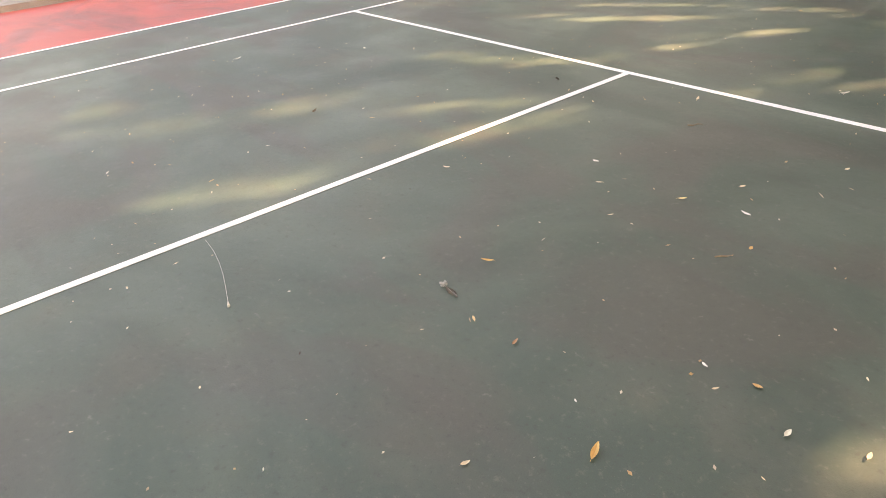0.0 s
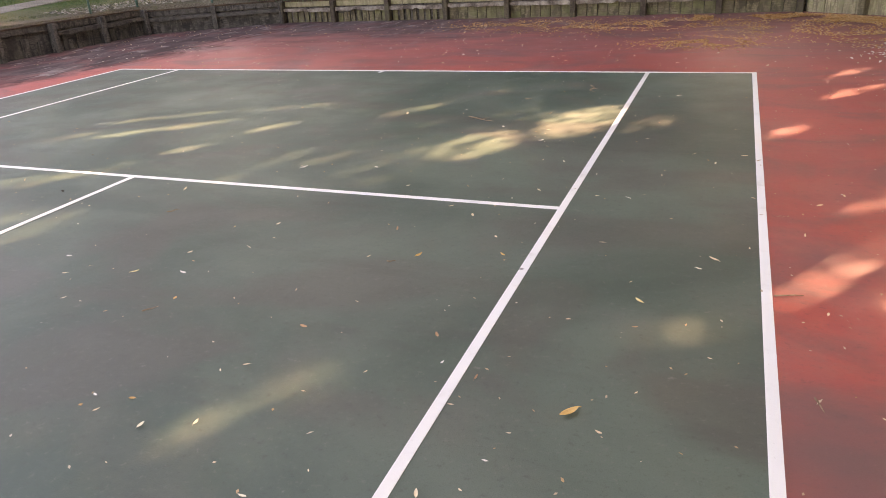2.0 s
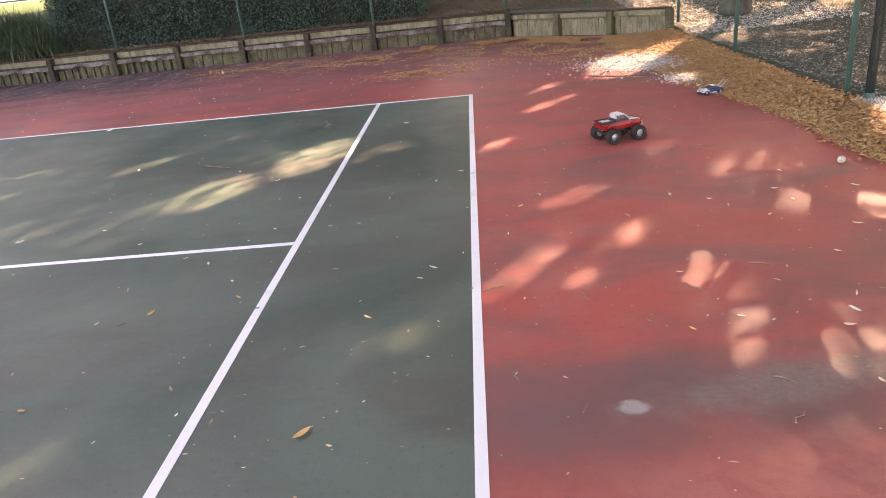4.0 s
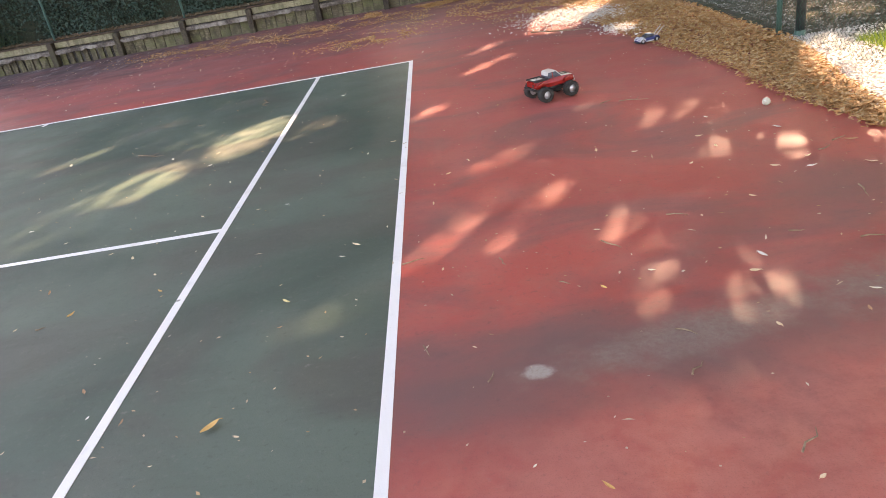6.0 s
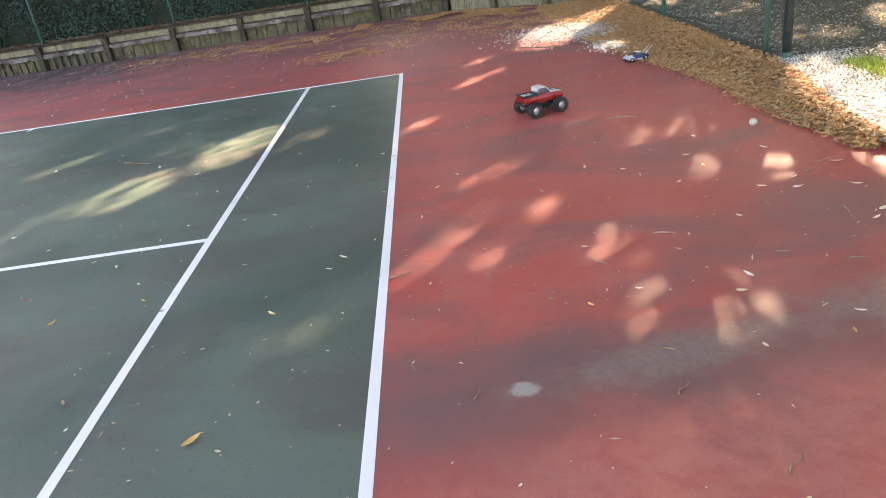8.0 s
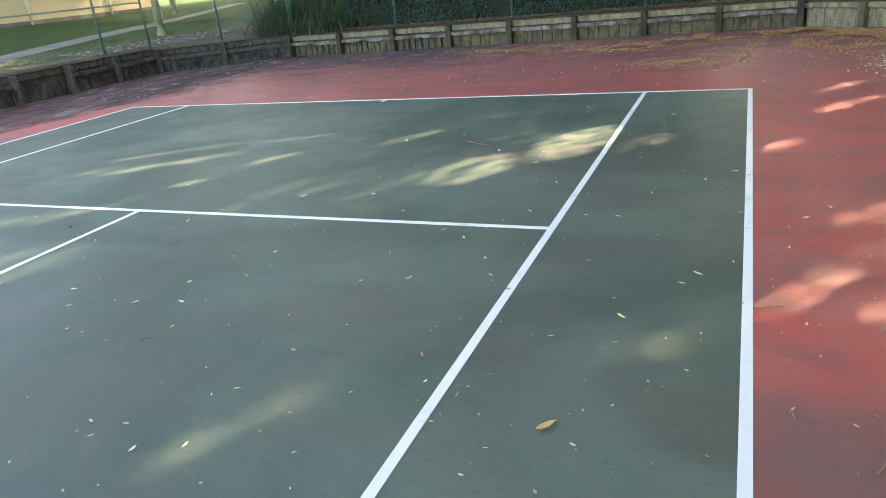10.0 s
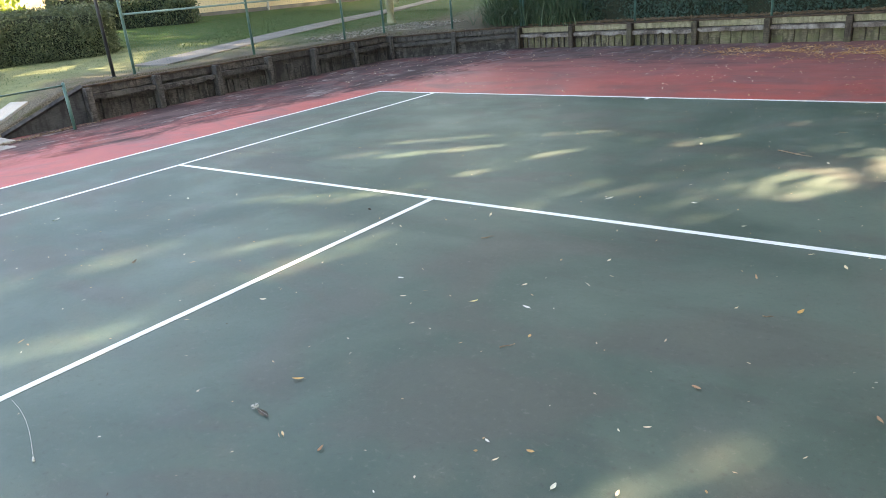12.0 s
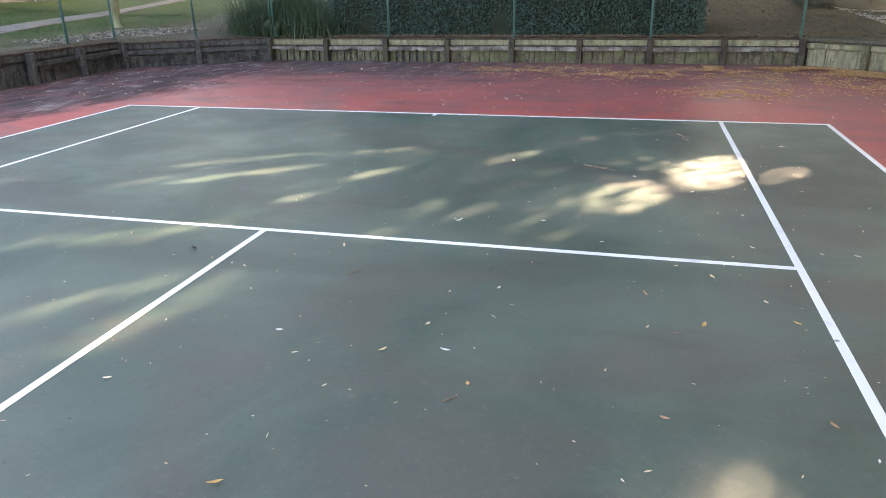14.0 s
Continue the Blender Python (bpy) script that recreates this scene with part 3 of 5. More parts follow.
# ---- chain-link fences ----
def chain_mesh(long, z0, z1, pitch=0.072, r=0.0027):
    """Zigzag wires side by side, each a thin three-sided bar."""
    half = pitch / 2
    rows = int((z1 - z0) / half)
    verts, faces = [], []
    tri = [(math.cos(a) * r, math.sin(a) * r) for a in (0.5, 2.6, 4.7)]
    for i in range(int(long / pitch)):
        for k in range(rows + 1):
            x = i * pitch + (half if k % 2 else -0.0) + (half * 0.5)
            y = 0.003 if k % 2 else -0.003
            base = len(verts)
            verts += [(x + dx, y + dy, z0 + k * half) for dx, dy in tri]
            if k:
                for q in range(3):
                    faces.append((base - 3 + q, base - 3 + (q + 1) % 3, base + (q + 1) % 3, base + q))
    return verts, faces


def fence(name, a, b, count, label, z0, height=3.05, mid=1.95, post_r=0.03, skip_first=False, mid_mat=None, wire=0.0016):
    a, b = Vector((*a, 0)), Vector((*b, 0))
    long = (b - a).length
    thing = tagged(empty(name, Matrix.Translation(a) @ Matrix.Rotation(math.atan2(b.y - a.y, b.x - a.x), 4, "Z")), label, "fence")
    step = long / count
    for i in range(count + 1):
        if i == 0 and skip_first:
            continue
        part("post", tubed([(i * step, 0, z0 - 0.3), (i * step, 0, height)], post_r, 10), VINYL, thing, smooth=True)
    part("top_rail", tubed([(0, 0, height - 0.05), (long, 0, height - 0.05)], 0.021, 8), VINYL, thing, smooth=True)
    if mid:
        part("middle_rail", tubed([(0, 0.0, mid), (long, 0.0, mid)], 0.02, 8), mid_mat or VINYL, thing, smooth=True)
    v, f = chain_mesh(long, z0 + 0.03, height - 0.05, r=wire)
    raw("wire_mesh", [(x, y - post_r - 0.004, z) for x, y, z in v], f, WIRE, thing)
    return thing


FENCE = "green vinyl chain-link fence with round posts"
fence("fence", (-6.43, 19.18), (6.43, 19.18), 4, FENCE + " behind the timber wall", 0.57)
fence("fence", (6.5, 19.15), (9.8, 16.7), 2, FENCE + " above the corner wall", 0.5, skip_first=True, wire=0.0024)
fence("fence", (9.69, 16.6), (9.69, -1.2), 5, FENCE + " beside drifted leaves", 0.04, skip_first=True, mid=1.95, wire=0.0022)
fence("fence", (-9.72, 9.33), (-9.72, 15.45), 2, FENCE + " along the lawn", 0.72, mid=1.85, mid_mat=RAIL)
fence("fence", (-9.72, 15.45), (-9.68, 17.0), 1, FENCE + " near the court corner", 0.72, skip_first=True, mid=1.85, mid_mat=RAIL)
fence("fence", (-9.68, 17.0), (-6.5, 19.16), 2, FENCE + " across the corner", 0.62, skip_first=True, mid_mat=RAIL)


# ---- leaves ----
def leaf_cloud(places, size, rng, flat=False, aspect=0.45, curl=0.25, up=None):
    """Bent leaves, each of two quads, at (x, y, z) places."""
    n = len(places)
    p = np.array(places, float)
    if flat:
        a, t1, t2 = rng.uniform(0, 2 * np.pi, n), rng.normal(0, 0.3, n), rng.normal(0, 0.3, n)
        u = np.stack([np.cos(a), np.sin(a), t1], 1)
        v = np.stack([-np.sin(a), np.cos(a), t2], 1)
    else:
        u, v = rng.normal(size=(n, 3)), rng.normal(size=(n, 3))
        if up is not None:
            u[:, 2] += up
    u /= np.linalg.norm(u, axis=1)[:, None]
    v -= u * (u * v).sum(1)[:, None]
    v /= np.linalg.norm(v, axis=1)[:, None]
    w = np.cross(u, v)
    s = (size * rng.uniform(0.65, 1.35, n))[:, None]
    c = (curl * rng.uniform(-0.2, 1.0, n))[:, None]
    corners = [-u * s, -v * s * aspect + w * s * c * 0.5, u * s, v * s * aspect + w * s * c * 0.5]
    verts = np.stack([p + k for k in corners], 1).reshape(-1, 3)
    i = np.arange(n) * 4
    faces = np.concatenate([np.stack([i, i + 1, i + 2], 1), np.stack([i, i + 2, i + 3], 1)])
    return verts.tolist(), faces.tolist()


def leaves(name, places, size, seed, material, parent=None, label="", **kw):
    v, f = leaf_cloud(places, size, np.random.default_rng(seed), **kw)
    return raw(name, v, f, material, parent, label)


# ---- oaks that shade the court: unseen crowns with gaps, where the sun comes through ----
# ground spots reached by the sun: x, y, half length, half width, openness, bearing
SUN_FAR = [
    (-1.45, 8.62, 0.85, 0.05, 0.9, 34), (-1.12, 8.02, 0.85, 0.08, 1.0, 38), (-0.8, 8.3, 0.6, 0.03, 0.8, 38), (-2.0, 7.56, 0.35, 0.06, 0.3, 42), (-0.06, 9.32, 0.62, 0.05, 0.7, 24), (0.25, 8.27, 0.36, 0.07, 0.8, 58),
    (-0.17, 7.3, 0.28, 0.09, 0.5, 42), (1.15, 7.2, 0.3, 0.07, 0.22, 70), (1.56, 7.2, 0.32, 0.06, 0.24, 58), (1.64, 9.35, 0.42, 0.09, 0.5, 56), (2.14, 7.1, 0.14, 0.06, 0.34, 60), (2.46, 6.82, 0.24, 0.045, 0.36, 60), (2.42, 7.72, 0.12, 0.05, 0.3, 60), (2.9, 7.98, 0.53, 0.32, 0.78, 72),
    (3.71, 9.02, 0.74, 0.36, 0.78, 72), (3.22, 9.2, 0.24, 0.07, 0.3, 62), (4.45, 9.05, 0.4, 0.16, 0.17, 60), (-3.6, 7.2, 0.25, 0.1, 0.35, 40), (-1.63, 5.82, 0.25, 0.12, 0.45, 50), (-0.96, 6.13, 0.65, 0.13, 0.5, 38),
    (-0.4, 5.0, 0.5, 0.12, 0.25, 55)]
SUN_NEAR = [
    (0.0, 4.65, 0.85, 0.16, 0.3, 66), (-1.5, 4.0, 0.4, 0.2, 0.32, 75), (3.36, 3.88, 0.24, 0.06, 0.31, 58), (3.22, 3.6, 0.25, 0.04, 0.2, 58), (-1.9, 3.2, 0.42, 0.18, 0.25, 75),
    (-0.4, 3.0, 0.65, 0.18, 0.38, 65), (-2.7, 2.85, 0.44, 0.2, 0.25, 55), (3.05, 2.9, 0.25, 0.04, 0.18, 45), (5.12, 4.84, 0.3, 0.1, 0.2, 30), (5.09, 4.28, 0.15, 0.05, 0.14, 52)]
SUN_RED = [
    (8.35, 13.6, 1.6, 0.62, 1, 56), (6.42, 10.66, 0.42, 0.075, 0.31, 50), (6.75, 11, 0.26, 0.038, 0.248, 50), (6.56, 11.88, 0.42, 0.075, 0.31, 48), (5.71, 8.83, 0.4, 0.068, 0.149, 56),
    (6.27, 6.92, 0.4, 0.135, 0.081, 45), (5.84, 5.69, 0.6, 0.075, 0.24, 59), (6.53, 6.05, 0.34, 0.08, 0.13, 52), (6.18, 5.55, 0.32, 0.07, 0.06, 57), (6.82, 5.3, 0.42, 0.075, 0.07, 63),
    (6.9, 4.76, 0.4, 0.053, 0.056, 72), (7.37, 4.48, 0.36, 0.1, 0.028, 72), (8.02, 7.55, 0.22, 0.055, 0.1, 57), (8.12, 7.2, 0.22, 0.045, 0.075, 59), (8.28, 6.45, 0.26, 0.05, 0.085, 66),
    (8.35, 6.22, 0.2, 0.015, 0.149, 66), (7.7, 7.5, 0.3, 0.045, 0.074, 58), (7.9, 6.5, 0.3, 0.06, 0.05, 60), (9.16, 6.2, 0.42, 0.24, 0.6, 75), (9.12, 6.95, 0.2, 0.08, 0.4, 61),
    (6.62, 3.54, 0.5, 0.06, 0.009, 80), (6.96, 3.44, 0.42, 0.06, 0.005, 84), (6.41, 4.66, 0.16, 0.038, 0.037, 70), (7.3, 8.2, 0.35, 0.045, 0.081, 60), (7.4, 8.9, 0.4, 0.045, 0.074, 60)]
SUN_OUTSIDE = [
    (9.75, 7.4, 1.5, 0.7, 1.0, 78), (10.1, 18.6, 4.2, 0.8, 1.0, 92), (8.5, 11.6, 0.3, 0.14, 0.8, 60), (13.4, 17.8, 0.9, 0.4, 0.9, SUN_AZ),
    (11.8, 23.6, 1.6, 0.8, 0.9, SUN_AZ), (12.2, 10.5, 1.2, 0.7, 0.9, SUN_AZ), (-10.3, 3.9, 1.6, 0.8, 0.7, SUN_AZ), (-20.2, 7.2, 2.2, 1.6, 1.0, SUN_AZ), (-25.8, 10.0, 4.5, 3.0, 1.0, SUN_AZ)]
# the first two trunks stand in view; the others are added for their crowns
OAKS = [(11.35, 17.9, 0.24), (8.5, 28.5, 0.42), (22.0, 9.0, 0.45), (-0.5, 24.5, 0.4), (27.0, 24.0, 0.45), (-7.0, 38.0, 0.4), (12.0, -4.5, 0.4)]


def openness(bx, by, gaps):
    """How much of the sun comes through to each place on the ground, 0 to 1, and whether a gap is near."""
    ca, sa = math.cos(radians(SUN_AZ)), math.sin(radians(SUN_AZ))
    share, close = np.zeros(len(bx)), np.zeros(len(bx), bool)
    along, across = bx * ca + by * sa, -bx * sa + by * ca
    ragged = np.sin(across * 9.0 + np.sin(along * 3.1) * 1.6) * 0.5 + np.sin(along * 5.2 + across * 4.0 + 1.3) * 0.3 + np.sin(along * 2.3 - across * 15.0) * 0.3
    mottled = np.sin(across * 21.0 + np.sin(along * 7.0) * 1.5) * np.sin(along * 9.0 + 2.0 * np.sin(across * 5.0)) + 0.6 * np.sin(across * 37.0 + 2.0 * np.sin(along * 5.0)) * np.sin(along * 14.0 + np.sin(across * 11.0))
    for x, y, a, b, o, turn in gaps:
        dx, dy, cg, sg = bx - x, by - y, math.cos(radians(turn)), math.sin(radians(turn))
        u, v = (dx * cg + dy * sg) / (a + 0.08), (-dx * sg + dy * cg) / (b + 0.035)
        rag = ragged * (0.45 if b > 0.3 else 1.0)
        r2 = (u * u + v * v) * (1 + 0.3 * rag)
        share = np.maximum(share, np.where(r2 < 1, o * np.maximum(1 - r2, 0.0) ** (0.45 if b > 0.3 else 0.6) * np.clip(0.85 + 0.3 * rag + 0.22 * mottled, 0.2, 1.1), 0))
        if x < 9.5 and x > -5:
            close |= u * u + v * v < 1.6
    # a spray of leaves inside the widest gap
    spray = ((bx - 2.82) * ca + (by - 8.0) * sa) ** 2 / 0.09 + (-(bx - 2.82) * sa + (by - 8.0) * ca) ** 2 / 0.006
    return np.where(spray < 1, share * 0.12, share), close


def crown_places(rng):
    """Leaf places over the ground that lies in shade, with the sun's gaps left open, and each leaf's size."""
    az = radians(SUN_AZ)
    ca, sa = math.cos(az), math.sin(az)
    gaps = np.array(SUN_FAR + SUN_NEAR + SUN_RED + SUN_OUTSIDE)
    n = 1010000
    base = np.stack([rng.uniform(-34, 29, n), rng.uniform(-5, 33, n)], 1)
    base[:, 0] += 1.2 * np.sin(base[:, 1] * 0.6)
    # heavier boughs between the sun and the back of the court
    base[:100000] = np.stack([rng.uniform(-9.5, 5.4, 100000), rng.uniform(11.5, 20, 100000)], 1)
    base[100000:131000] = np.stack([rng.uniform(3.8, 10.0, 31000), rng.uniform(1.5, 13.5, 31000)], 1)
    size = np.ones(n)
    # sprays of finer leaves round the gaps
    close = openness(base[:, 0], base[:, 1], gaps)[1]
    fine = np.repeat(base[close], 9, axis=0)
    fine += rng.normal(0, 0.06, fine.shape)
    base, size = np.concatenate([base[~close], fine]), np.concatenate([size[~close], np.full(len(fine), 1 / 3)])
    n = len(base)
    bx, by = base[:, 0], base[:, 1]
    # far enough along the sun's way to stand clear of the court, in boughs at uneven heights
    clear = np.minimum(np.maximum(11.0 - bx, 0) / ca, np.maximum(20.0 - by, 0) / sa)
    far = np.maximum(clear, 12.0) + 2.5 + 2.2 * np.sin(bx * 0.8 + 1) * np.cos(by * 0.7) + rng.uniform(0, 2.5, n)
    # the sprays round the gaps hang lower
    far = np.where(size < 1, far * 0.75, far)
    h = far * math.tan(radians(SUN_EL))
    open_ = openness(bx, by, gaps)[0]
    # thin boughs over the ground beyond the fence and the far lawn
    mottle = np.sin(bx * 2.1 + np.sin(by * 1.3) * 2) * np.sin(by * 1.7 + np.sin(bx * 0.9) * 2)
    thin = ((bx > 10.3) & (bx < 15) & (by > 7)) | (bx < -10.5)
    open_ = np.maximum(open_, np.where(thin & (mottle > 0.2), np.where(bx > 0, np.where(by < 15, 0.2, 0.35), np.where(by < 13.5, 0.33, 0.01)), 0))
    open_ = np.maximum(open_, np.where((by > 23.5) & (bx < 0), 0.1, 0))
    thick = 4.8 + np.where((bx > 3.8) & (bx < 10) & (by > 1.5) & (by < 13.5), 5.6, 0) + np.where((bx > -9.5) & (bx < 5.4) & (by > 11.5) & (by < 20), 10.5, 0)
    keep = rng.uniform(size=n) > np.where(open_ > 0, np.clip(1 + np.log(np.maximum(open_, 0.004)) / thick, 0, 1), 0)
    base, h, far, size = base[keep], h[keep], far[keep], size[keep]
    over = np.stack([base[:, 0] + ca * far, base[:, 1] + sa * far, h], 1)
    # an added crown behind the camera, out of view, to dim the near court
    m = 120000
    a, q = rng.uniform(0, 2 * np.pi, m), np.sqrt(rng.uniform(0, 1, m))
    near = np.stack([9.0 + 10.0 * q * np.cos(a), -6.0 + 7.5 * q * np.sin(a), 7.5 + 2.5 * (1 - q * q) + rng.uniform(-1.0, 1.0, m)], 1)
    # unseen leaves added to dim the fence side, clear of the sun's gaps
    k, j = 150000, 170000
    ox, oy = 2.5 + 18 * rng.uniform(0, 1, k) ** 0.9, rng.uniform(-9, 23, k)
    oz = 11.5 + 1.5 * np.sin(ox * 0.7) * np.cos(oy * 0.5) + rng.uniform(-0.9, 0.9, k)
    edge = ox > 3.6 + 1.3 * np.sin(oy * 0.9) + 0.8 * np.sin(oy * 2.3 + 1)
    boughs = np.stack([ox, oy, oz], 1)[edge]
    # lower ones behind the fence and far out, to darken what the paint reflects
    turn, out = rng.uniform(radians(-25), radians(118), j), rng.uniform(15, 26, j)
    leaf_screen = np.stack([9.0 + out * np.cos(turn), 9.0 + out * np.sin(turn), 3.2 + rng.uniform(0, 1, j) * (2.5 + 0.35 * out) + 0.8 * np.sin(turn * 14)], 1)
    out[: j // 2] = rng.uniform(34, 48, j // 2)
    leaf_screen[: j // 2] = np.stack([9.0 + out * np.cos(turn), 9.0 + out * np.sin(turn), 2.0 + rng.uniform(0, 8, j)], 1)[: j // 2]
    low = np.concatenate([boughs, leaf_screen])
    reach = low[:, 2] / math.tan(radians(SUN_EL))
    sx, sy = low[:, 0] - ca * reach, low[:, 1] - sa * reach
    clear = ~((sx > 9.8) & (sx < 15) & (sy > 5) & (np.sin(sx * 2.1 + np.sin(sy * 1.3) * 2) * np.sin(sy * 1.7 + np.sin(sx * 0.9) * 2) > 0.2))
    for x, y, a, b, o, turn in gaps:
        dx, dy, cg, sg = sx - x, sy - y, math.cos(radians(turn)), math.sin(radians(turn))
        clear &= ((dx * cg + dy * sg) / (a + 0.5)) ** 2 + ((-dx * sg + dy * cg) / (b + 0.3)) ** 2 > 1
    boughs = low[clear]
    return np.concatenate([over, near, boughs]), np.concatenate([size, np.ones(len(near) + len(boughs))])


def shades_gap(bend, x, y, z):
    """Whether a limb would hang in the sun's way to one of the gaps."""
    az, slope = radians(SUN_AZ), math.tan(radians(SUN_EL))
    ca, sa = math.cos(az), math.sin(az)
    for a, b in zip(bend, bend[1:]):
        for k in range(12):
            p = a.lerp(b, k / 11)
            far = (p.z + z) / slope
            gx, gy = p.x + x - ca * far, p.y + y - sa * far
            for sx, sy, la, lb, o, turn in SUN_FAR + SUN_NEAR + SUN_RED + SUN_OUTSIDE:
                if abs((gx - sx) * ca + (gy - sy) * sa) < la + 0.5 and abs(-(gx - sx) * sa + (gy - sy) * ca) < lb + 0.35:
                    return True
    return False


def oaks():
    rng, lrng = np.random.default_rng(11), np.random.default_rng(12)
    p, size = crown_places(rng)
    feet = np.array([(x, y) for x, y, r in OAKS])
    near = np.argmin(((p[:, None, :2] - feet[None]) ** 2).sum(2), 1)
    for i, (x, y, r) in enumerate(OAKS):
        z = ground_h(x, y)
        tree = tagged(empty("oak_tree", pose(x, y, z)), "broad old oak with a grey trunk, its unseen crown added to shade the court", "tree")
        rnd = random.Random(i)
        bm = bmesh.new()
        flare = [(0, 0, -0.2), (0, 0, 0.1), (0.02, 0, 0.5), (0.05, 0.03, 1.4), (0.0, 0.1, 3.0), (-0.1, 0.05, 4.6)]
        tube(bm, flare, [r * 2.1, r * 1.6, r * 1.15, r * 0.98, r * 0.9, r * 0.7], 14)
        for v in bm.verts:
            v.co += Vector(noise.noise_vector(v.co * 2.2 + Vector((i, 0, 0)))) * 0.05
        part("trunk", bm, BARK, tree, smooth=True)
        mine = p[near == i] - np.array([x, y, z])
        if not len(mine):
            continue
        done = 0
        for q in mine[lrng.choice(len(mine), min(90, len(mine)), replace=False)]:
            end = Vector(q)
            mid = Vector((end.x * 0.45, end.y * 0.45, 4.6 + (end.z - 4.6) * 0.6 + rnd.uniform(0.2, 0.9)))
            bend = [Vector((-0.1, 0.05, 4.0)), mid * 0.5 + Vector((0, 0, 2.6)), mid, end]
            if done >= 9 or shades_gap(bend, x, y, z):
                continue
            done += 1
            part("limb", tubed(bend, [r * 0.5, r * 0.34, r * 0.22, 0.03], 7), BARK, tree, smooth=True)
        v, f = leaf_cloud(mine, 0.105 * size[near == i], rng, aspect=0.62, curl=0.2)
        raw("crown", v, f, OAKLEAF, tree)


oaks()


# ---- hedges and shrubs ----
def hedge(name, a, b, depth, z, tall, label, material, count, size, seed, round_top=0.2):
    a, b = Vector((*a, 0)), Vector((*b, 0))
    long = (b - a).length
    thing = tagged(empty(name, Matrix.Translation((a.x, a.y, z)) @ Matrix.Rotation(math.atan2(b.y - a.y, b.x - a.x), 4, "Z")), label, "hedge")
    # solid box whose near-black colour stands for the hedge's shaded inside
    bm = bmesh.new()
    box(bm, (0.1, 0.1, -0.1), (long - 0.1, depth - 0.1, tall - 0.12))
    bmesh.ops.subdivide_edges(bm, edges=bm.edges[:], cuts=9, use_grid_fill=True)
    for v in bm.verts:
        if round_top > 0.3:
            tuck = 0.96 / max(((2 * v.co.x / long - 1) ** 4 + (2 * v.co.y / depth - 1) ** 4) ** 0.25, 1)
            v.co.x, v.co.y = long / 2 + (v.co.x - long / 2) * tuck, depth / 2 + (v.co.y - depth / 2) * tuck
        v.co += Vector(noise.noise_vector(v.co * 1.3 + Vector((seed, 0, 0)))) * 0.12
    part("dark_core", bm, DARKCORE, thing)
    rng = np.random.default_rng(seed)
    area = [long * tall, long * tall, depth * tall, depth * tall, long * depth]
    pts = []
    for side, m in enumerate((np.array(area) / sum(area) * count).astype(int)):
        u, w = rng.uniform(0, 1, m), rng.uniform(0, 1, m)
        if side < 2:
            q = np.stack([u * long, np.full(m, 0.0 if side == 0 else depth), w * tall], 1)
        elif side < 4:
            q = np.stack([np.full(m, 0.0 if side == 2 else long), u * depth, w * tall], 1)
        else:
            q = np.stack([u * long, w * depth, np.full(m, tall)], 1)
        pts.append(q)
    q = np.concatenate(pts)
    swell = 0.14 * np.sin(q[:, 0] * 1.9 + seed) * np.cos(q[:, 2] * 2.3) + 0.08 * np.sin(q[:, 0] * 5.1)
    inward = np.where(q[:, 1] < depth / 2, -1.0, 1.0)
    q[:, 1] += swell * inward
    q[:, 2] -= round_top * np.maximum(0, np.abs(q[:, 1] - depth / 2) / (depth / 2)) ** 4 * (q[:, 2] / tall) ** 4
    if round_top > 0.3:
        e, d = np.abs(2 * q[:, 0] / long - 1), np.abs(2 * q[:, 1] / depth - 1)
        tuck = 1 / np.maximum((e ** 4 + d ** 4) ** 0.25, 1)
        q[:, 0], q[:, 1] = long / 2 + (q[:, 0] - long / 2) * tuck, depth / 2 + (q[:, 1] - depth / 2) * tuck
    q += rng.normal(0, 0.06, q.shape)
    leaves("foliage", q, size, seed + 1, material, thing)
    return thing


hedge("hedge", (-5.0, 19.75), (4.35, 19.75), 1.5, 0.58, 2.5, "tall dark green hedge pressed behind the fence", HEDGELEAF, 60000, 0.04, 3)
hedge("hedge", (-15.5, 8.7), (-13.75, 11.2), 1.8, 0.8, 1.25, "clipped dark green box hedge on the lawn", BOXLEAF, 46000, 0.028, 5, 0.35)
hedge("hedge", (-14.6, 6.6), (-13.0, 7.2), 1.0, 0.5, 0.75, "low clipped hedge beside a bare path", BOXLEAF, 16000, 0.028, 6, 0.35)
hedge("hedge", (-21.2, 13.6), (-19.6, 18.2), 1.6, 1.35, 1.2, "clipped hedge at the foot of the house", BOXLEAF, 9000, 0.06, 8, 0.4)


def strap_shrub(x, y, z, count, long, spread, seed, material, label):
    """A clump of arching strap leaves."""
    rng = random.Random(seed)
    verts, faces = [], []
    for i in range(count):
        a, out = rng.uniform(0, 2 * math.pi), rng.uniform(0.45, 1.7)
        bx, by = rng.gauss(0, spread * 0.35), rng.gauss(0, spread * 0.35)
        ln, w = long * rng.uniform(0.6, 1.1), rng.uniform(0.004, 0.011)
        ca, sa = math.cos(a), math.sin(a)
        base = len(verts)
        for k in range(5):
            t = k / 4
            r = out * ln * 0.62 * t ** 1.3
            h = ln * (t - 0.5 * out * t * t)
            ww = w * (1 - t) ** 0.6 + 0.002
            for s in (-1, 1):
                verts.append((bx + ca * r - sa * ww * s, by + sa * r + ca * ww * s, h))
        for k in range(4):
            q = base + k * 2
            faces.append((q, q + 1, q + 3, q + 2))
    ob = raw("strap_leaf_shrub", verts, faces, material)
    ob.location = (x, y, z)
    return tagged(ob, label, "shrub")


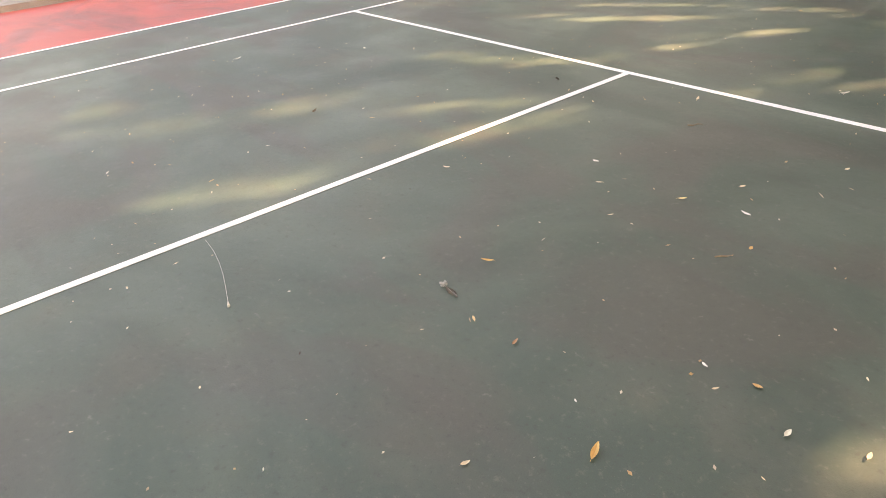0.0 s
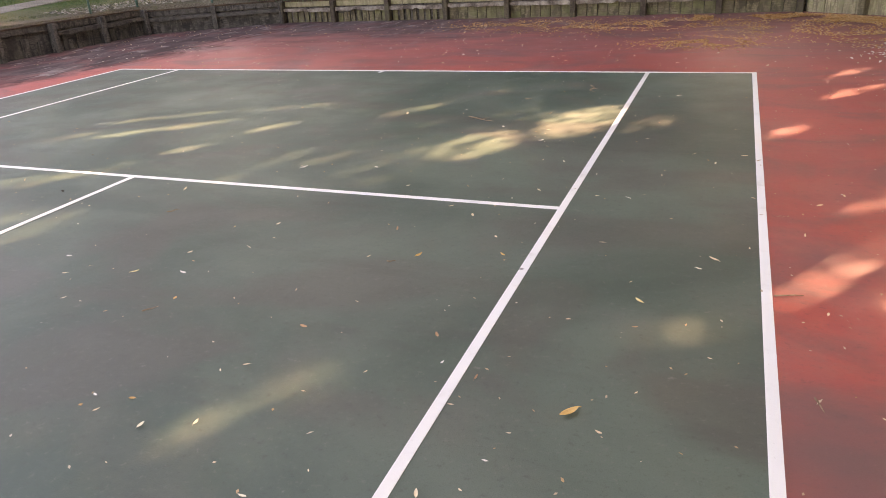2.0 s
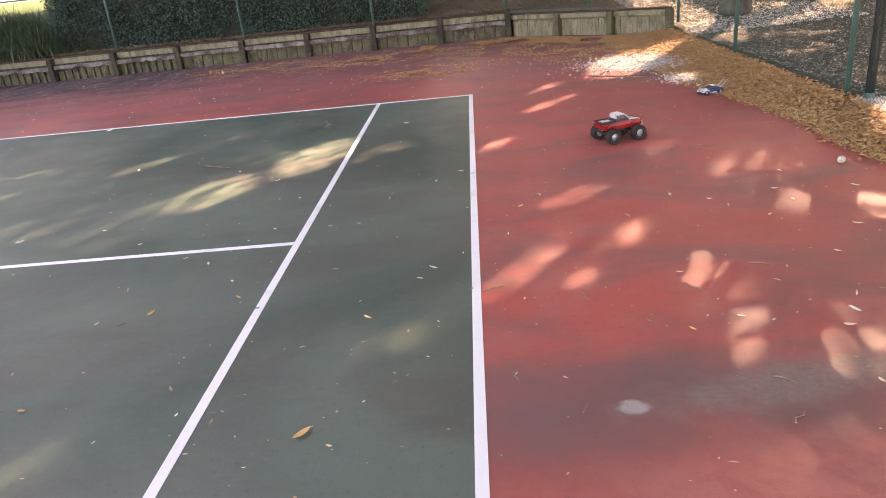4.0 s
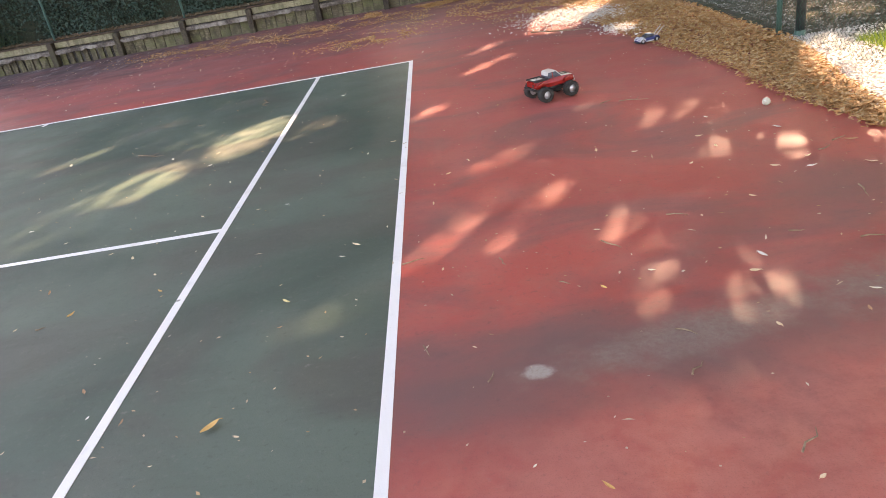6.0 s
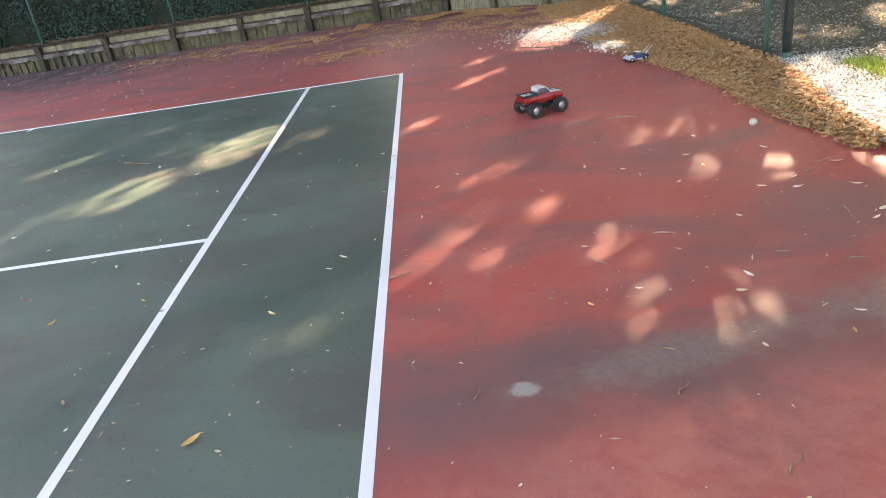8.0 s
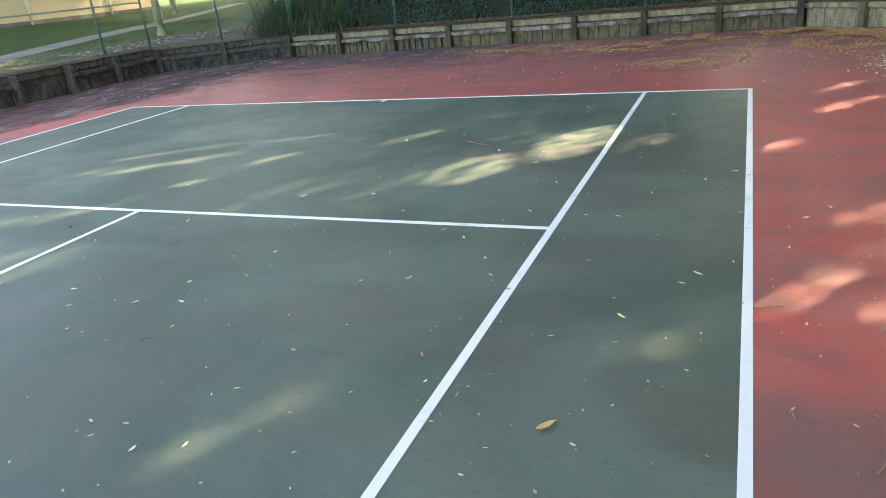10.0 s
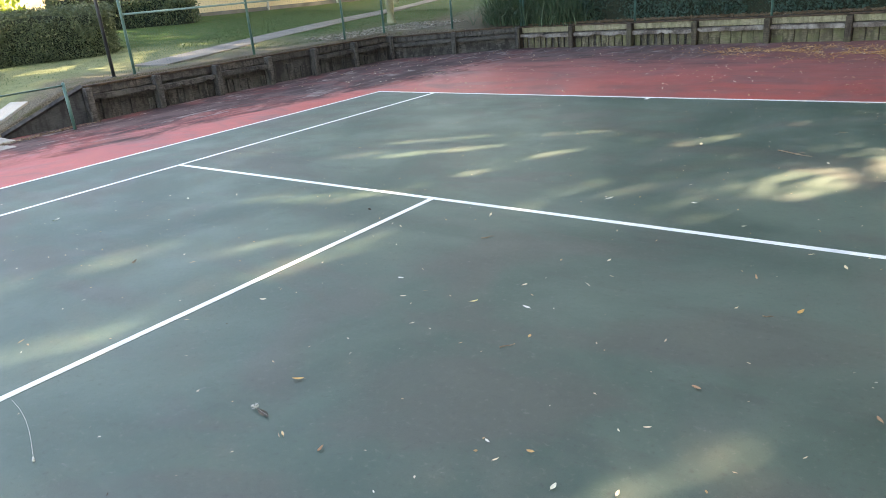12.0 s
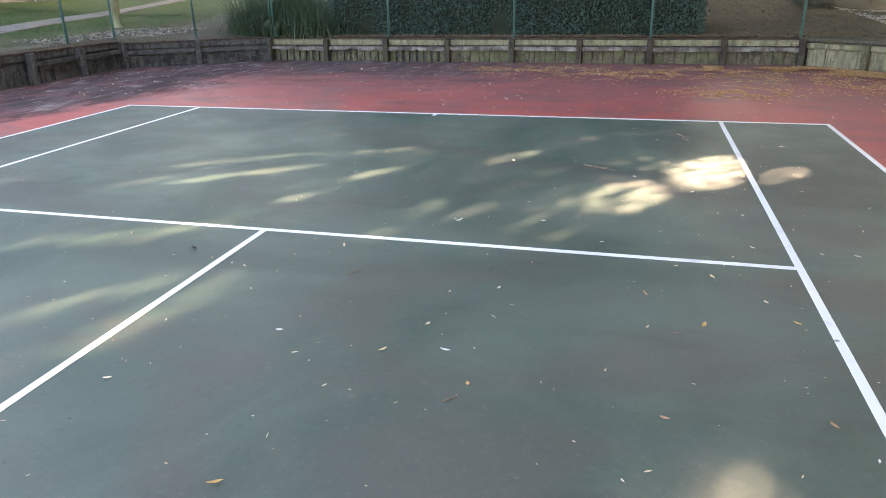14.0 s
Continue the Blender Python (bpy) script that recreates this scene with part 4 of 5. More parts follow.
for i, (x, y) in enumerate([(-5.6, 19.9), (-6.3, 20.3), (-7.1, 20.0), (-7.3, 20.9), (-6.0, 21.0), (-6.8, 20.6)]):
    strap_shrub(x, y, ground_h(x, y) - 0.03, 1900, 1.2 + 0.2 * (i % 3), 1.15, i, GRASSLEAF, "arching strap-leaved shrub in a dense green clump")

lime = tagged(empty("lime_shrub", pose(-18.6, 9.9, 0.85)), "sunlit lime-green shrub beyond the hedge", "shrub")
rng0 = np.random.default_rng(77)
ball = rng0.normal(size=(5000, 3))
ball = ball / np.linalg.norm(ball, axis=1)[:, None] * (1.5 + 0.25 * np.sin(ball[:, :1] * 5)) * rng0.uniform(0.75, 1.05, (5000, 1))
ball[:, 2] = np.abs(ball[:, 2]) * 1.4 + 0.2
leaves("foliage", ball, 0.09, 78, LIMELEAF, lime)
part("stem", tubed([(0, 0, -0.2), (0.05, 0, 0.8), (0, 0.1, 1.8)], [0.08, 0.06, 0.03], 7), BARK, lime)


def grass_tuft(x, y, count, spread, seed, material, tall=0.16):
    rng = random.Random(seed)
    verts, faces = [], []
    for i in range(count):
        a = rng.uniform(0, 6.28)
        bx, by = rng.uniform(-1, 1) * spread[0], rng.uniform(-1, 1) * spread[1]
        h, w, l = tall * rng.uniform(0.5, 1.3), 0.006, rng.uniform(0.02, 0.1)
        z = ground_h(x + bx, y + by) - ground_h(x, y)
        n = len(verts)
        verts += [(bx - w * math.sin(a), by + w * math.cos(a), z), (bx + w * math.sin(a), by - w * math.cos(a), z), (bx + l * math.cos(a), by + l * math.sin(a), z + h)]
        faces.append((n, n + 1, n + 2))
    ob = raw("grass", verts, faces, material)
    ob.location = (x, y, ground_h(x, y))
    return tagged(ob, "sunlit yellow-green grass in dry litter", "grass", kind="stuff")


def lawn_grass():
    """Short blades over the lawn, thinner on the worn bank."""
    rng = np.random.default_rng(61)
    n = 60000
    x, y = -10.2 - 10.5 * rng.uniform(0, 1, n) ** 1.25, rng.uniform(6.0, 24.0, n)
    worn = ((x > -12.2) & (rng.uniform(0, 1, n) < 0.6)) | ((x > -14.5) & (y < 13) & (rng.uniform(0, 1, n) < 0.75))
    x, y = x[~worn], y[~worn]
    n = len(x)
    z = np.array([ground_h(p, q) for p, q in zip(x, y)])
    a, h, l = rng.uniform(0, 6.28, n), rng.uniform(0.015, 0.04, n), rng.uniform(0.01, 0.04, n)
    w = 0.006
    p0 = np.stack([x - w * np.sin(a), y + w * np.cos(a), z - 0.01], 1)
    p1 = np.stack([x + w * np.sin(a), y - w * np.cos(a), z - 0.01], 1)
    p2 = np.stack([x + l * np.cos(a), y + l * np.sin(a), z + h], 1)
    v = np.stack([p0, p1, p2], 1).reshape(-1, 3)
    i = np.arange(n) * 3
    ob = raw("lawn_grass", v.tolist(), np.stack([i, i + 1, i + 2], 1).tolist(), LAWNBLADE)
    tagged(ob, "short mown grass, olive and worn near the wall", "grass", kind="stuff")


lawn_grass()
grass_tuft(10.2, 8.1, 1300, (0.16, 0.5), 3, LIMELEAF, 0.11)


# ---- trunk on the lawn, poles, gate ----
lawn_trunk = tagged(empty("smooth_trunk_tree", pose(-11.6, 19.6, ground_h(-11.6, 19.6))), "smooth lichen-yellow tree trunk beside the path", "tree")
bm = bmesh.new()
tube(bm, [(0, 0, -0.2), (0, 0, 0.05), (0, 0, 0.5), (0.02, 0, 1.5), (0.0, 0.05, 3.5), (0.05, 0, 6.0)], [0.165, 0.155, 0.14, 0.135, 0.13, 0.12], 14)
part("trunk", bm, PALMBARK, lawn_trunk, smooth=True)
fr = np.random.default_rng(5).normal(size=(2500, 3)) * np.array([1.1, 1.1, 0.6]) + np.array([0, 0, 6.4])
leaves("crown", fr, 0.2, 6, OAKLEAF, lawn_trunk, up=0.4, aspect=0.2)
copy_thing(lawn_trunk, pose(-18.0, 27.5, ground_h(-18.0, 27.5)))

pole = tagged(empty("dark_pole", pose(-9.85, 8.95, 0.62)), "slim dark metal pole behind the wall end", "pole")
part("shaft", tubed([(0, 0, -0.2), (0, 0, 3.2)], 0.035, 10), BLACKVINYL, pole, smooth=True)
part("base_collar", tubed([(0, 0, 0.02), (0, 0, 0.1)], 0.055, 10), BLACKVINYL, pole)

low = tagged(empty("low_fence", pose(-8.95, 7.5, 0)), "low green pipe fence at the court opening", "fence")
part("post", tubed([(0, 0, -0.1), (0, 0, 0.83)], 0.03, 10), VINYL, low, smooth=True)
part("rail", tubed([(0, 0, 0.78), (0.33, -3.0, 0.78)], 0.016, 8), VINYL, low, smooth=True)
part("rail_collar", tubed([(0.322, -2.93, 0.78), (0.334, -3.04, 0.78)], 0.03, 8), BLACKVINYL, low)

for x, y in ((-8.5, 3.1), (-8.6, 4.47)):
    post = tagged(empty("gate_post", pose(x, y, 0)), "dark sleeved gate post at the concrete walk", "post")
    part("shaft", tubed([(0, 0, -0.1), (0, 0, 1.9)], 0.038, 10), BLACKVINYL, post, smooth=True)
    part("cap", tubed([(0, 0, 1.9), (0, 0, 1.94)], [0.045, 0.02], 10), BLACKVINYL, post)

sleeve = tagged(empty("sleeved_post", pose(9.79, 9.2, 0)), "dark sleeved post beside the green fence post", "post")
part("shaft", tubed([(0, 0, -0.1), (0, 0, 3.0)], 0.05, 10), BLACKVINYL, sleeve, smooth=True)
part("foot", tubed([(0, 0, 0), (0, 0, 0.12)], [0.075, 0.055], 10), VINYL, sleeve)


# ---- concrete walk, headwall, drain ----
def ribbon(name, pts, width, lift, material, thick=0.08):
    bm = bmesh.new()
    rows = []
    for i, p in enumerate(pts):
        a, b = Vector(pts[max(i - 1, 0)]), Vector(pts[min(i + 1, len(pts) - 1)])
        n = (b - a).normalized()
        side = Vector((-n.y, n.x)) * width / 2
        l, r = Vector(p) + side, Vector(p) - side
        zl, zr = ground_h(*l) + lift, ground_h(*r) + lift
        rows.append([bm.verts.new((l.x, l.y, zl)), bm.verts.new((r.x, r.y, zr)), bm.verts.new((r.x, r.y, zr - thick)), bm.verts.new((l.x, l.y, zl - thick))])
    for a, b in zip(rows, rows[1:]):
        for k in range(4):
            bm.faces.new((a[k], a[(k + 1) % 4], b[(k + 1) % 4], b[k]))
    bm.faces.new(rows[0])
    bm.faces.new(rows[-1][::-1])
    bmesh.ops.recalc_face_normals(bm, faces=bm.faces)
    return part(name, bm, material)


setting(ribbon("pavement_path", [(-10.7, 10.3), (-11.2, 11.8), (-11.9, 13.6), (-12.9, 16.2), (-13.9, 19.0), (-14.9, 22.3), (-15.9, 26), (-16.5, 30)], 0.85, 0.025, CONCRETE), "pale concrete path curving over the lawn", "path")
EARTH = plain("bare_earth", (0.38, 0.31, 0.24), (0.5, 0.42, 0.33), 2, 0.95, 0.5)
setting(ribbon("pavement_earth", [(-12.4, 6.6), (-13.0, 7.6), (-14.2, 8.2), (-15.6, 8.2), (-18, 7.5)], 0.8, 0.03, EARTH), "bare tan earth path between hedges", "path")
setting(ribbon("pavement_gate", [(-8.42, 3.8), (-11.2, 3.85), (-14.5, 3.6), (-20, 3.0)], 1.3, 0.012, PALECONC), "pale concrete walk leading off the court", "path")

setting(part("pavement_apron", boxed((-10.3, 2.9, -0.08), (-8.4, 6.25, 0.006), 0.003), PALECONC), "worn concrete apron at the gate beside the court", "pavement")
headwall = tagged(empty("concrete_headwall", pose(-8.9, 5.7, 0, 0, 0, 90)), "stained concrete drain headwall at the court edge", "drain")
part("block", wobble(boxed((-0.7, 0.3, -0.05), (0.75, 0.75, 0.06), 0.02), 0.008, 1), PALECONC, headwall)
part("side_block", wobble(boxed((0.45, -0.02, -0.05), (0.75, 0.296, 0.05), 0.015), 0.006, 4), PALECONC, headwall)
part("apron", wobble(boxed((-0.75, -0.2, -0.05), (0.447, 0.297, 0.012), 0.004), 0.003, 6), PALECONC, headwall)
kerb = [((-0.32, 0.0), (0.2, 0.02)), ((-0.32, 0.2), (0.2, 0.22)), ((-0.34, 0.0), (-0.321, 0.22)), ((0.201, 0.0), (0.22, 0.22))]
bm = bmesh.new()
for (x0, y0), (x1, y1) in kerb:
    box(bm, (x0, y0, 0.013), (x1, y1, 0.034), 0.003)
part("grate_frame", bm, TRIM, headwall, "pale worn grate frame")
for i in range(8):
    part("bar", boxed((-0.315 + i * 0.064, 0.022, 0.014), (-0.285 + i * 0.064, 0.198, 0.026)), IRON, headwall)
setting(ribbon("pavement_bank", [(-10.3, 6.3), (-10.35, 6.8), (-10.4, 7.3)], 0.6, 0.05, PALECONC), "worn concrete step on the bank beside the wall", "path")


# ---- houses in the distance ----
def house(name, a, b, depth, z, tall, label, windows, material=CREAM):
    a, b = Vector((*a, 0)), Vector((*b, 0))
    long = (b - a).length
    h = tagged(empty(name, Matrix.Translation((a.x, a.y, z)) @ Matrix.Rotation(math.atan2(b.y - a.y, b.x - a.x), 4, "Z")), label, "house")
    part("wall", boxed((0, 0, -0.6), (long, depth, tall), 0.02), material, h)
    part("plinth", boxed((-0.03, -0.04, -0.6), (long + 0.03, 0.0, 0.25), 0.01), CONCRETE, h)
    bm = bmesh.new()
    prof = [(-0.6, tall - 0.1), (depth / 2, tall + 1.9), (depth + 0.6, tall - 0.1)]
    ends = [[bm.verts.new((x, y, q)) for y, q in prof] for x in (-0.5, long + 0.5)]
    for k in (0, 1, 2):
        bm.faces.new((ends[0][k], ends[0][(k + 1) % 3], ends[1][(k + 1) % 3], ends[1][k]))
    bm.faces.new(ends[0][::-1])
    bm.faces.new(ends[1])
    part("roof", bm, ROOF, h)
    for x in windows:
        w = part("window", boxed((x, -0.05, 0.9), (x + 1.4, -0.004, 2.2), 0.01), TRIM, h)
        for k in (0, 1):
            part("pane", boxed((x + 0.08 + 0.66 * k, -0.06, 0.98), (x + 0.66 + 0.66 * k, -0.052, 2.12)), GLASS, w)
    for k in range(int(long / 4) + 1):
        part("downpipe", tubed([(0.3 + k * 4, -0.08, 0), (0.3 + k * 4, -0.08, tall)], 0.05, 8), TRIM, h, smooth=True)
    return h


house("house", (-25.0, 8.0), (-22.0, 31.0), 7, 1.3, 3.2, "cream plastered house with white downpipes behind the lawn", [2, 9.5, 13.5, 18])
house("house", (12.0, 39.5), (30.0, 40.5), 8, 1.1, 3.2, "yellow-cream house far behind the oaks", [3, 8, 13])


# ---- drifts of dry leaves ----
def drift(name, count, area, size, seed, material, label, lift=0.01, flat=True):
    """Loose leaves where area(x, y) gives their depth."""
    rng = np.random.default_rng(seed)
    places = []
    while len(places) < count:
        x, y, w = area(rng)
        places.append((x, y, w))
    ob = leaves(name, places, size, seed, material, flat=flat, aspect=0.42, curl=0.5)
    return tagged(ob, label, "leaves", kind="stuff")


def drift_edge(y):
    """How far the brown leaves reach towards the mesh."""
    return 9.62 - 0.46 * (1 - ease((y - 6.4) / 2.8))


def fence_side(rng):
    """Along the right fence: a bank that is deepest at the mesh."""
    while True:
        y = rng.uniform(6.3, 17.0)
        edge = drift_edge(y)
        inner = 8.98 - 0.25 * ease((y - 6.6) / 2.8) - 0.42 * ease((y - 9.4) / 2.6) + 0.06 * math.sin(y * 2.3)
        s = rng.uniform(0, 1) ** 1.35
        x = edge - s * (edge - inner) + rng.normal(0, 0.06)
        if y > 16.5 - (x - 9.6) * 0.72:
            continue
        if x < edge:
            return x, y, 0.012 + 0.12 * (1 - s) ** 1.5 * rng.uniform(0.2, 1)


def corner(rng):
    """Under the corner wall and along the back wall's right half."""
    while True:
        x = 9.55 - 5.2 * rng.uniform(0, 1) ** 1.5
        top = 18.75 if x < 6.45 else 18.75 - (x - 6.45) * 0.74
        s = abs(rng.normal(0, 1))
        side = 1 if rng.uniform() < 0.6 else -1
        y = top - (0.75 - 0.5 * ease((x - 7.8) / 1.5)) - side * s * (0.28 + 0.1 * math.sin(x * 2.0))
        if y < top and noise.noise((x * 1.3, y * 1.3, 3)) > 0.12 * s - 0.1 - 0.5 * ease((x - 6.5) / 2.5):
            return x, y, 0.012 + 0.06 * math.exp(-s) * rng.uniform(0, 1)


def back_strip(rng):
    """Loose clusters between the baseline and the back wall."""
    cx, cy, sx, sy = [(0.6, 17.5, 0.9, 0.5), (2.6, 16.9, 0.9, 0.5), (4.7, 14.6, 0.5, 0.35), (4.2, 17.4, 0.9, 0.5), (6.2, 16.3, 0.8, 0.7), (7.6, 15.3, 0.6, 0.6), (8.45, 14.1, 0.5, 0.4), (8.3, 14.3, 0.6, 0.5)][rng.integers(8)]
    while True:
        x, y = rng.normal(cx, sx), rng.normal(cy, sy)
        if y < 18.7 and not (x > 6.4 and y > 18.4 - (x - 6.4) * 0.69) and noise.noise((x * 2.1, y * 2.1, 9)) > -0.1:
            return x, y, 0.012


def thin_back(rng):
    while True:
        x, y = rng.uniform(-9.2, 8.5), 12.1 + 6.5 * rng.uniform() ** 0.8
        if x > 6.4 and y > 18.4 - (x - 6.4) * 0.69:
            continue
        if x < -6.6 and y > 18.6 - (-6.6 - x) * 0.7:
            continue
        return x, y, 0.012


def beyond(rng):
    x, y = 9.9 + rng.uniform(0, 1) ** 1.4 * 9, rng.uniform(2, 27)
    return x, y, ground_h(x, y) + 0.02


def headwall_edge(rng):
    """Brown leaves caught where the red margin meets the concrete and the sloping wall end."""
    t = rng.uniform(0, 1)
    return -8.62 - 0.55 * t + rng.normal(0, 0.07), 4.9 + 3.0 * t + rng.normal(0, 0.1), rng.uniform(0.014, 0.03)


def wall_top(rng):
    x = rng.uniform(-6.4, 6.6)
    y = 19.14 + abs(rng.normal(0, 0.25))
    return x, y, ground_h(x, y) + 0.03


def behind_right(rng):
    x, y = rng.uniform(3.5, 14), 19.3 + rng.uniform(0, 1) ** 1.5 * 14
    return x, y, ground_h(x, y) + 0.03


def left_top(rng):
    x, y = rng.uniform(-10.9, -8.9), rng.uniform(15, 20)
    if x > -9.7 and y < 19.2 - (-6.6 - x) * 0.6:
        y = 19.3
    return x, y, ground_h(x, y) + 0.03


drift("leaf_drift", 42000, fence_side, 0.025, 21, LITTER, "deep drift of orange-brown leaves against the fence")
drift("leaf_drift", 15000, corner, 0.026, 22, LITTER, "orange-brown leaves heaped below the corner wall")
drift("leaf_drift", 9000, back_strip, 0.026, 23, LITTER, "thin patches of tan leaves lying before the back wall")
# pale leaves in the sun gap by the fence, whitened to look sun-blown
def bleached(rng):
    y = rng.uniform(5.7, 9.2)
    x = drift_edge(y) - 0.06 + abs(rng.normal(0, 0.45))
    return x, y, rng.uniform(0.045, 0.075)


drift("leaf_drift", 12000, bleached, 0.024, 29, GLARELEAF, "pale leaves where the drift ends, coloured white for the sun's glare")
# white leaf colour laid over the sunlit corner, in place of sun glare
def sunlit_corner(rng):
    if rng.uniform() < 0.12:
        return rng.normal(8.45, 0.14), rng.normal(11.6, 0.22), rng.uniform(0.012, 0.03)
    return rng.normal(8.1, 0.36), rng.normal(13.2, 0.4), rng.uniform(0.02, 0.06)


drift("leaf_drift", 4200, sunlit_corner, 0.025, 31, GLARELEAF, "pale dry leaves in the drift's sunlit corner, coloured white for the glare")
drift("leaf_scatter", 850, thin_back, 0.026, 24, PALELEAF, "single dry leaves strewn over the red margin")
drift("leaf_litter", 40000, beyond, 0.027, 25, GREYLITTER, "bleached leaf litter beyond the fence")
drift("leaf_drift", 420, headwall_edge, 0.036, 33, RUSTLITTER, "brown leaves caught along the concrete edge")
drift("leaf_litter", 4200, wall_top, 0.042, 26, RUSTLITTER, "brown leaves on top of the timber wall")
# white leaf colour again, standing for glare on the bank under the oaks
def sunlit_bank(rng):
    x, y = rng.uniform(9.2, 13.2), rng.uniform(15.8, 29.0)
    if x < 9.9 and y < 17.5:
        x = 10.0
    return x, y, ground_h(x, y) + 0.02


drift("leaf_litter", 15000, sunlit_bank, 0.04, 32, GLARELEAF, "pale dry leaves under the oaks, coloured white for the sunlit ground")
drift("leaf_litter", 14000, behind_right, 0.034, 27, RUSTLITTER, "brown leaf litter under the oaks")
drift("leaf_litter", 1500, left_top, 0.05, 28, GREYLITTER, "pale dead leaves on the bank behind the wall")


# ---- single leaves, twigs and small litter on the court ----
def leaf_mesh(i, material):
    """A bent lance-shaped leaf with a stalk, six centimetres long."""
    rng = random.Random(i)
    bm = bmesh.new()
    long, wide, bend, twist = 0.032, rng.uniform(0.011, 0.016), rng.uniform(0.003, 0.008), rng.uniform(-0.6, 0.6)
    rows = []
    for k in range(7):
        t = k / 6
        x = (t * 2 - 1) * long
        w = wide * math.sin(math.pi * min(0.97, t * 0.95 + 0.03)) ** 0.8 + 0.0006
        z = 0.003 + bend * (1 - math.sin(math.pi * t)) + 0.001
        rows.append([bm.verts.new((x, s * w, z + s * twist * w * (t - 0.5) + abs(s) * w * 0.35)) for s in (-1, 0, 1)])
    for a, b in zip(rows, rows[1:]):
        for k in (0, 1):
            bm.faces.new((a[k], b[k], b[k + 1], a[k + 1]))
    ex = bmesh.ops.extrude_face_region(bm, geom=bm.faces[:])
    bmesh.ops.translate(bm, vec=(0, 0, -0.0008), verts=[g for g in ex["geom"] if isinstance(g, bmesh.types.BMVert)])
    tube(bm, [(-long, 0, 0.004 + bend), (-long - 0.008, 0.002, 0.002 + bend * 0.6)], 0.0008, 4)
    bmesh.ops.recalc_face_normals(bm, faces=bm.faces)
    return mesh_of(bm, "fallen_leaf", material)


# places on the court: x, y and the leaf's length
AT_ORANGE = [(1.34, 3.44, 0.058), (2.19, 4.42, 0.03), (3.4, 5.35, 0.059), (3.93, 5.49, 0.046), (2.71, 3.52, 0.031), (4.68, 3.99, 0.087), (6.31, 3.32, 0.049), (2.5, 2.83, 0.072)]
AT_YELLOW = [(1.65, 4.66, 0.046), (4.84, 5.07, 0.058), (6.61, 4.68, 0.039), (7.85, 3.97, 0.055)]
AT_WHITE = [(0.97, 4.75, 0.039), (1.99, 4.73, 0.052), (4.01, 4.21, 0.024), (1.55, 6.94, 0.07), (2.25, 7.07, 0.04), (3.51, 8.19, 0.047), (4.55, 6.72, 0.034), (2.51, 3.49, 0.027), (-3.24, 4.38, 0.074), (4.43, 3.6, 0.023), (7.47, 4.76, 0.061), (8.04, 7.16, 0.042), (8.4, 6.65, 0.06), (8.25, 5.81, 0.061), (2.29, 2.98, 0.016)]
AT_TAN_A = [(3.08, 5.26, 0.029), (3.68, 4.03, 0.022), (1.48, 4.24, 0.028), (1.81, 5.02, 0.035), (2.13, 5.63, 0.035), (0.81, 6.16, 0.069), (1.66, 9.09, 0.08), (2.98, 8.65, 0.05), (3.51, 6.11, 0.051), (3.85, 6.75, 0.043), (3.88, 7.54, 0.038), (3.8, 5.76, 0.032), (3.28, 6.26, 0.035), (0.25, 5.62, 0.031), (1.18, 4.52, 0.034), (0.22, 4.72, 0.023), (2.75, 6.65, 0.032), (4.32, 6.71, 0.029), (3.3, 4.67, 0.019), (3.07, 3.92, 0.032), (2.97, 3.84, 0.021), (1.65, 3.06, 0.035), (2.61, 3.4, 0.028), (2.9, 3.37, 0.039), (3.13, 3.46, 0.034), (-2.52, 5.43, 0.039), (0.33, 4.05, 0.041), (4.82, 3.9, 0.029), (4.47, 3.79, 0.018), (4.76, 5.3, 0.022)]
AT_TAN_B = [(5.22, 4.59, 0.021), (5.12, 5.57, 0.038), (4.93, 4.22, 0.017), (5.14, 7.7, 0.043), (4.65, 10.33, 0.053), (5.37, 7.96, 0.045), (5.4, 5.94, 0.028), (5.73, 6.22, 0.051), (7.04, 6.78, 0.059), (6.73, 5.37, 0.038), (5.77, 5.17, 0.031), (6.89, 4.78, 0.034), (5.9, 4.31, 0.023), (5.86, 6.81, 0.047), (6.04, 7.05, 0.04), (7.59, 6.2, 0.037), (7.37, 4.61, 0.049), (7.27, 4.12, 0.035), (7.79, 4.29, 0.045), (6.07, 3.47, 0.019), (7.01, 3.23, 0.028), (7.83, 6.73, 0.049), (7.86, 6.46, 0.047), (7.3, 6.62, 0.038), (8.31, 5.99, 0.054), (8.05, 5.91, 0.053), (7.73, 5.5, 0.04), (8.52, 5.31, 0.091), (8.41, 5.21, 0.057), (8.83, 5.57, 0.062)]
AT_TAN_C = [(8.77, 5.37, 0.052), (8.99, 5.62, 0.064), (8.7, 5.15, 0.049), (8.59, 5.73, 0.062), (8.45, 5.08, 0.056), (2.94, 3.13, 0.015), (2.23, 2.48, 0.031), (0.25, 2.03, 0.022), (0.2, 2.3, 0.023), (0.59, 1.91, 0.017), (1.1, 1.52, 0.015), (1.21, 1.98, 0.015), (1.77, 1.96, 0.017), (3.61, 3.14, 0.036), (4.24, 3.35, 0.04), (3.78, 3.34, 0.016), (4.39, 3.42, 0.016), (5.2, 5.72, 0.062)]
AT_BROWN = [(3.15, 4.33, 0.041), (3.89, 4.44, 0.043), (3.07, 5.73, 0.063), (4.21, 4.13, 0.041), (4.85, 4.79, 0.026), (7.68, 4.14, 0.037), (8.69, 6.16, 0.076), (1.89, 3.07, 0.04)]
AT_DARK = [(-0.33, 5.87, 0.058), (0.41, 3.69, 0.016), (-1.26, 4.05, 0.072), (1.31, 2.38, 0.02)]
rl = random.Random(40)


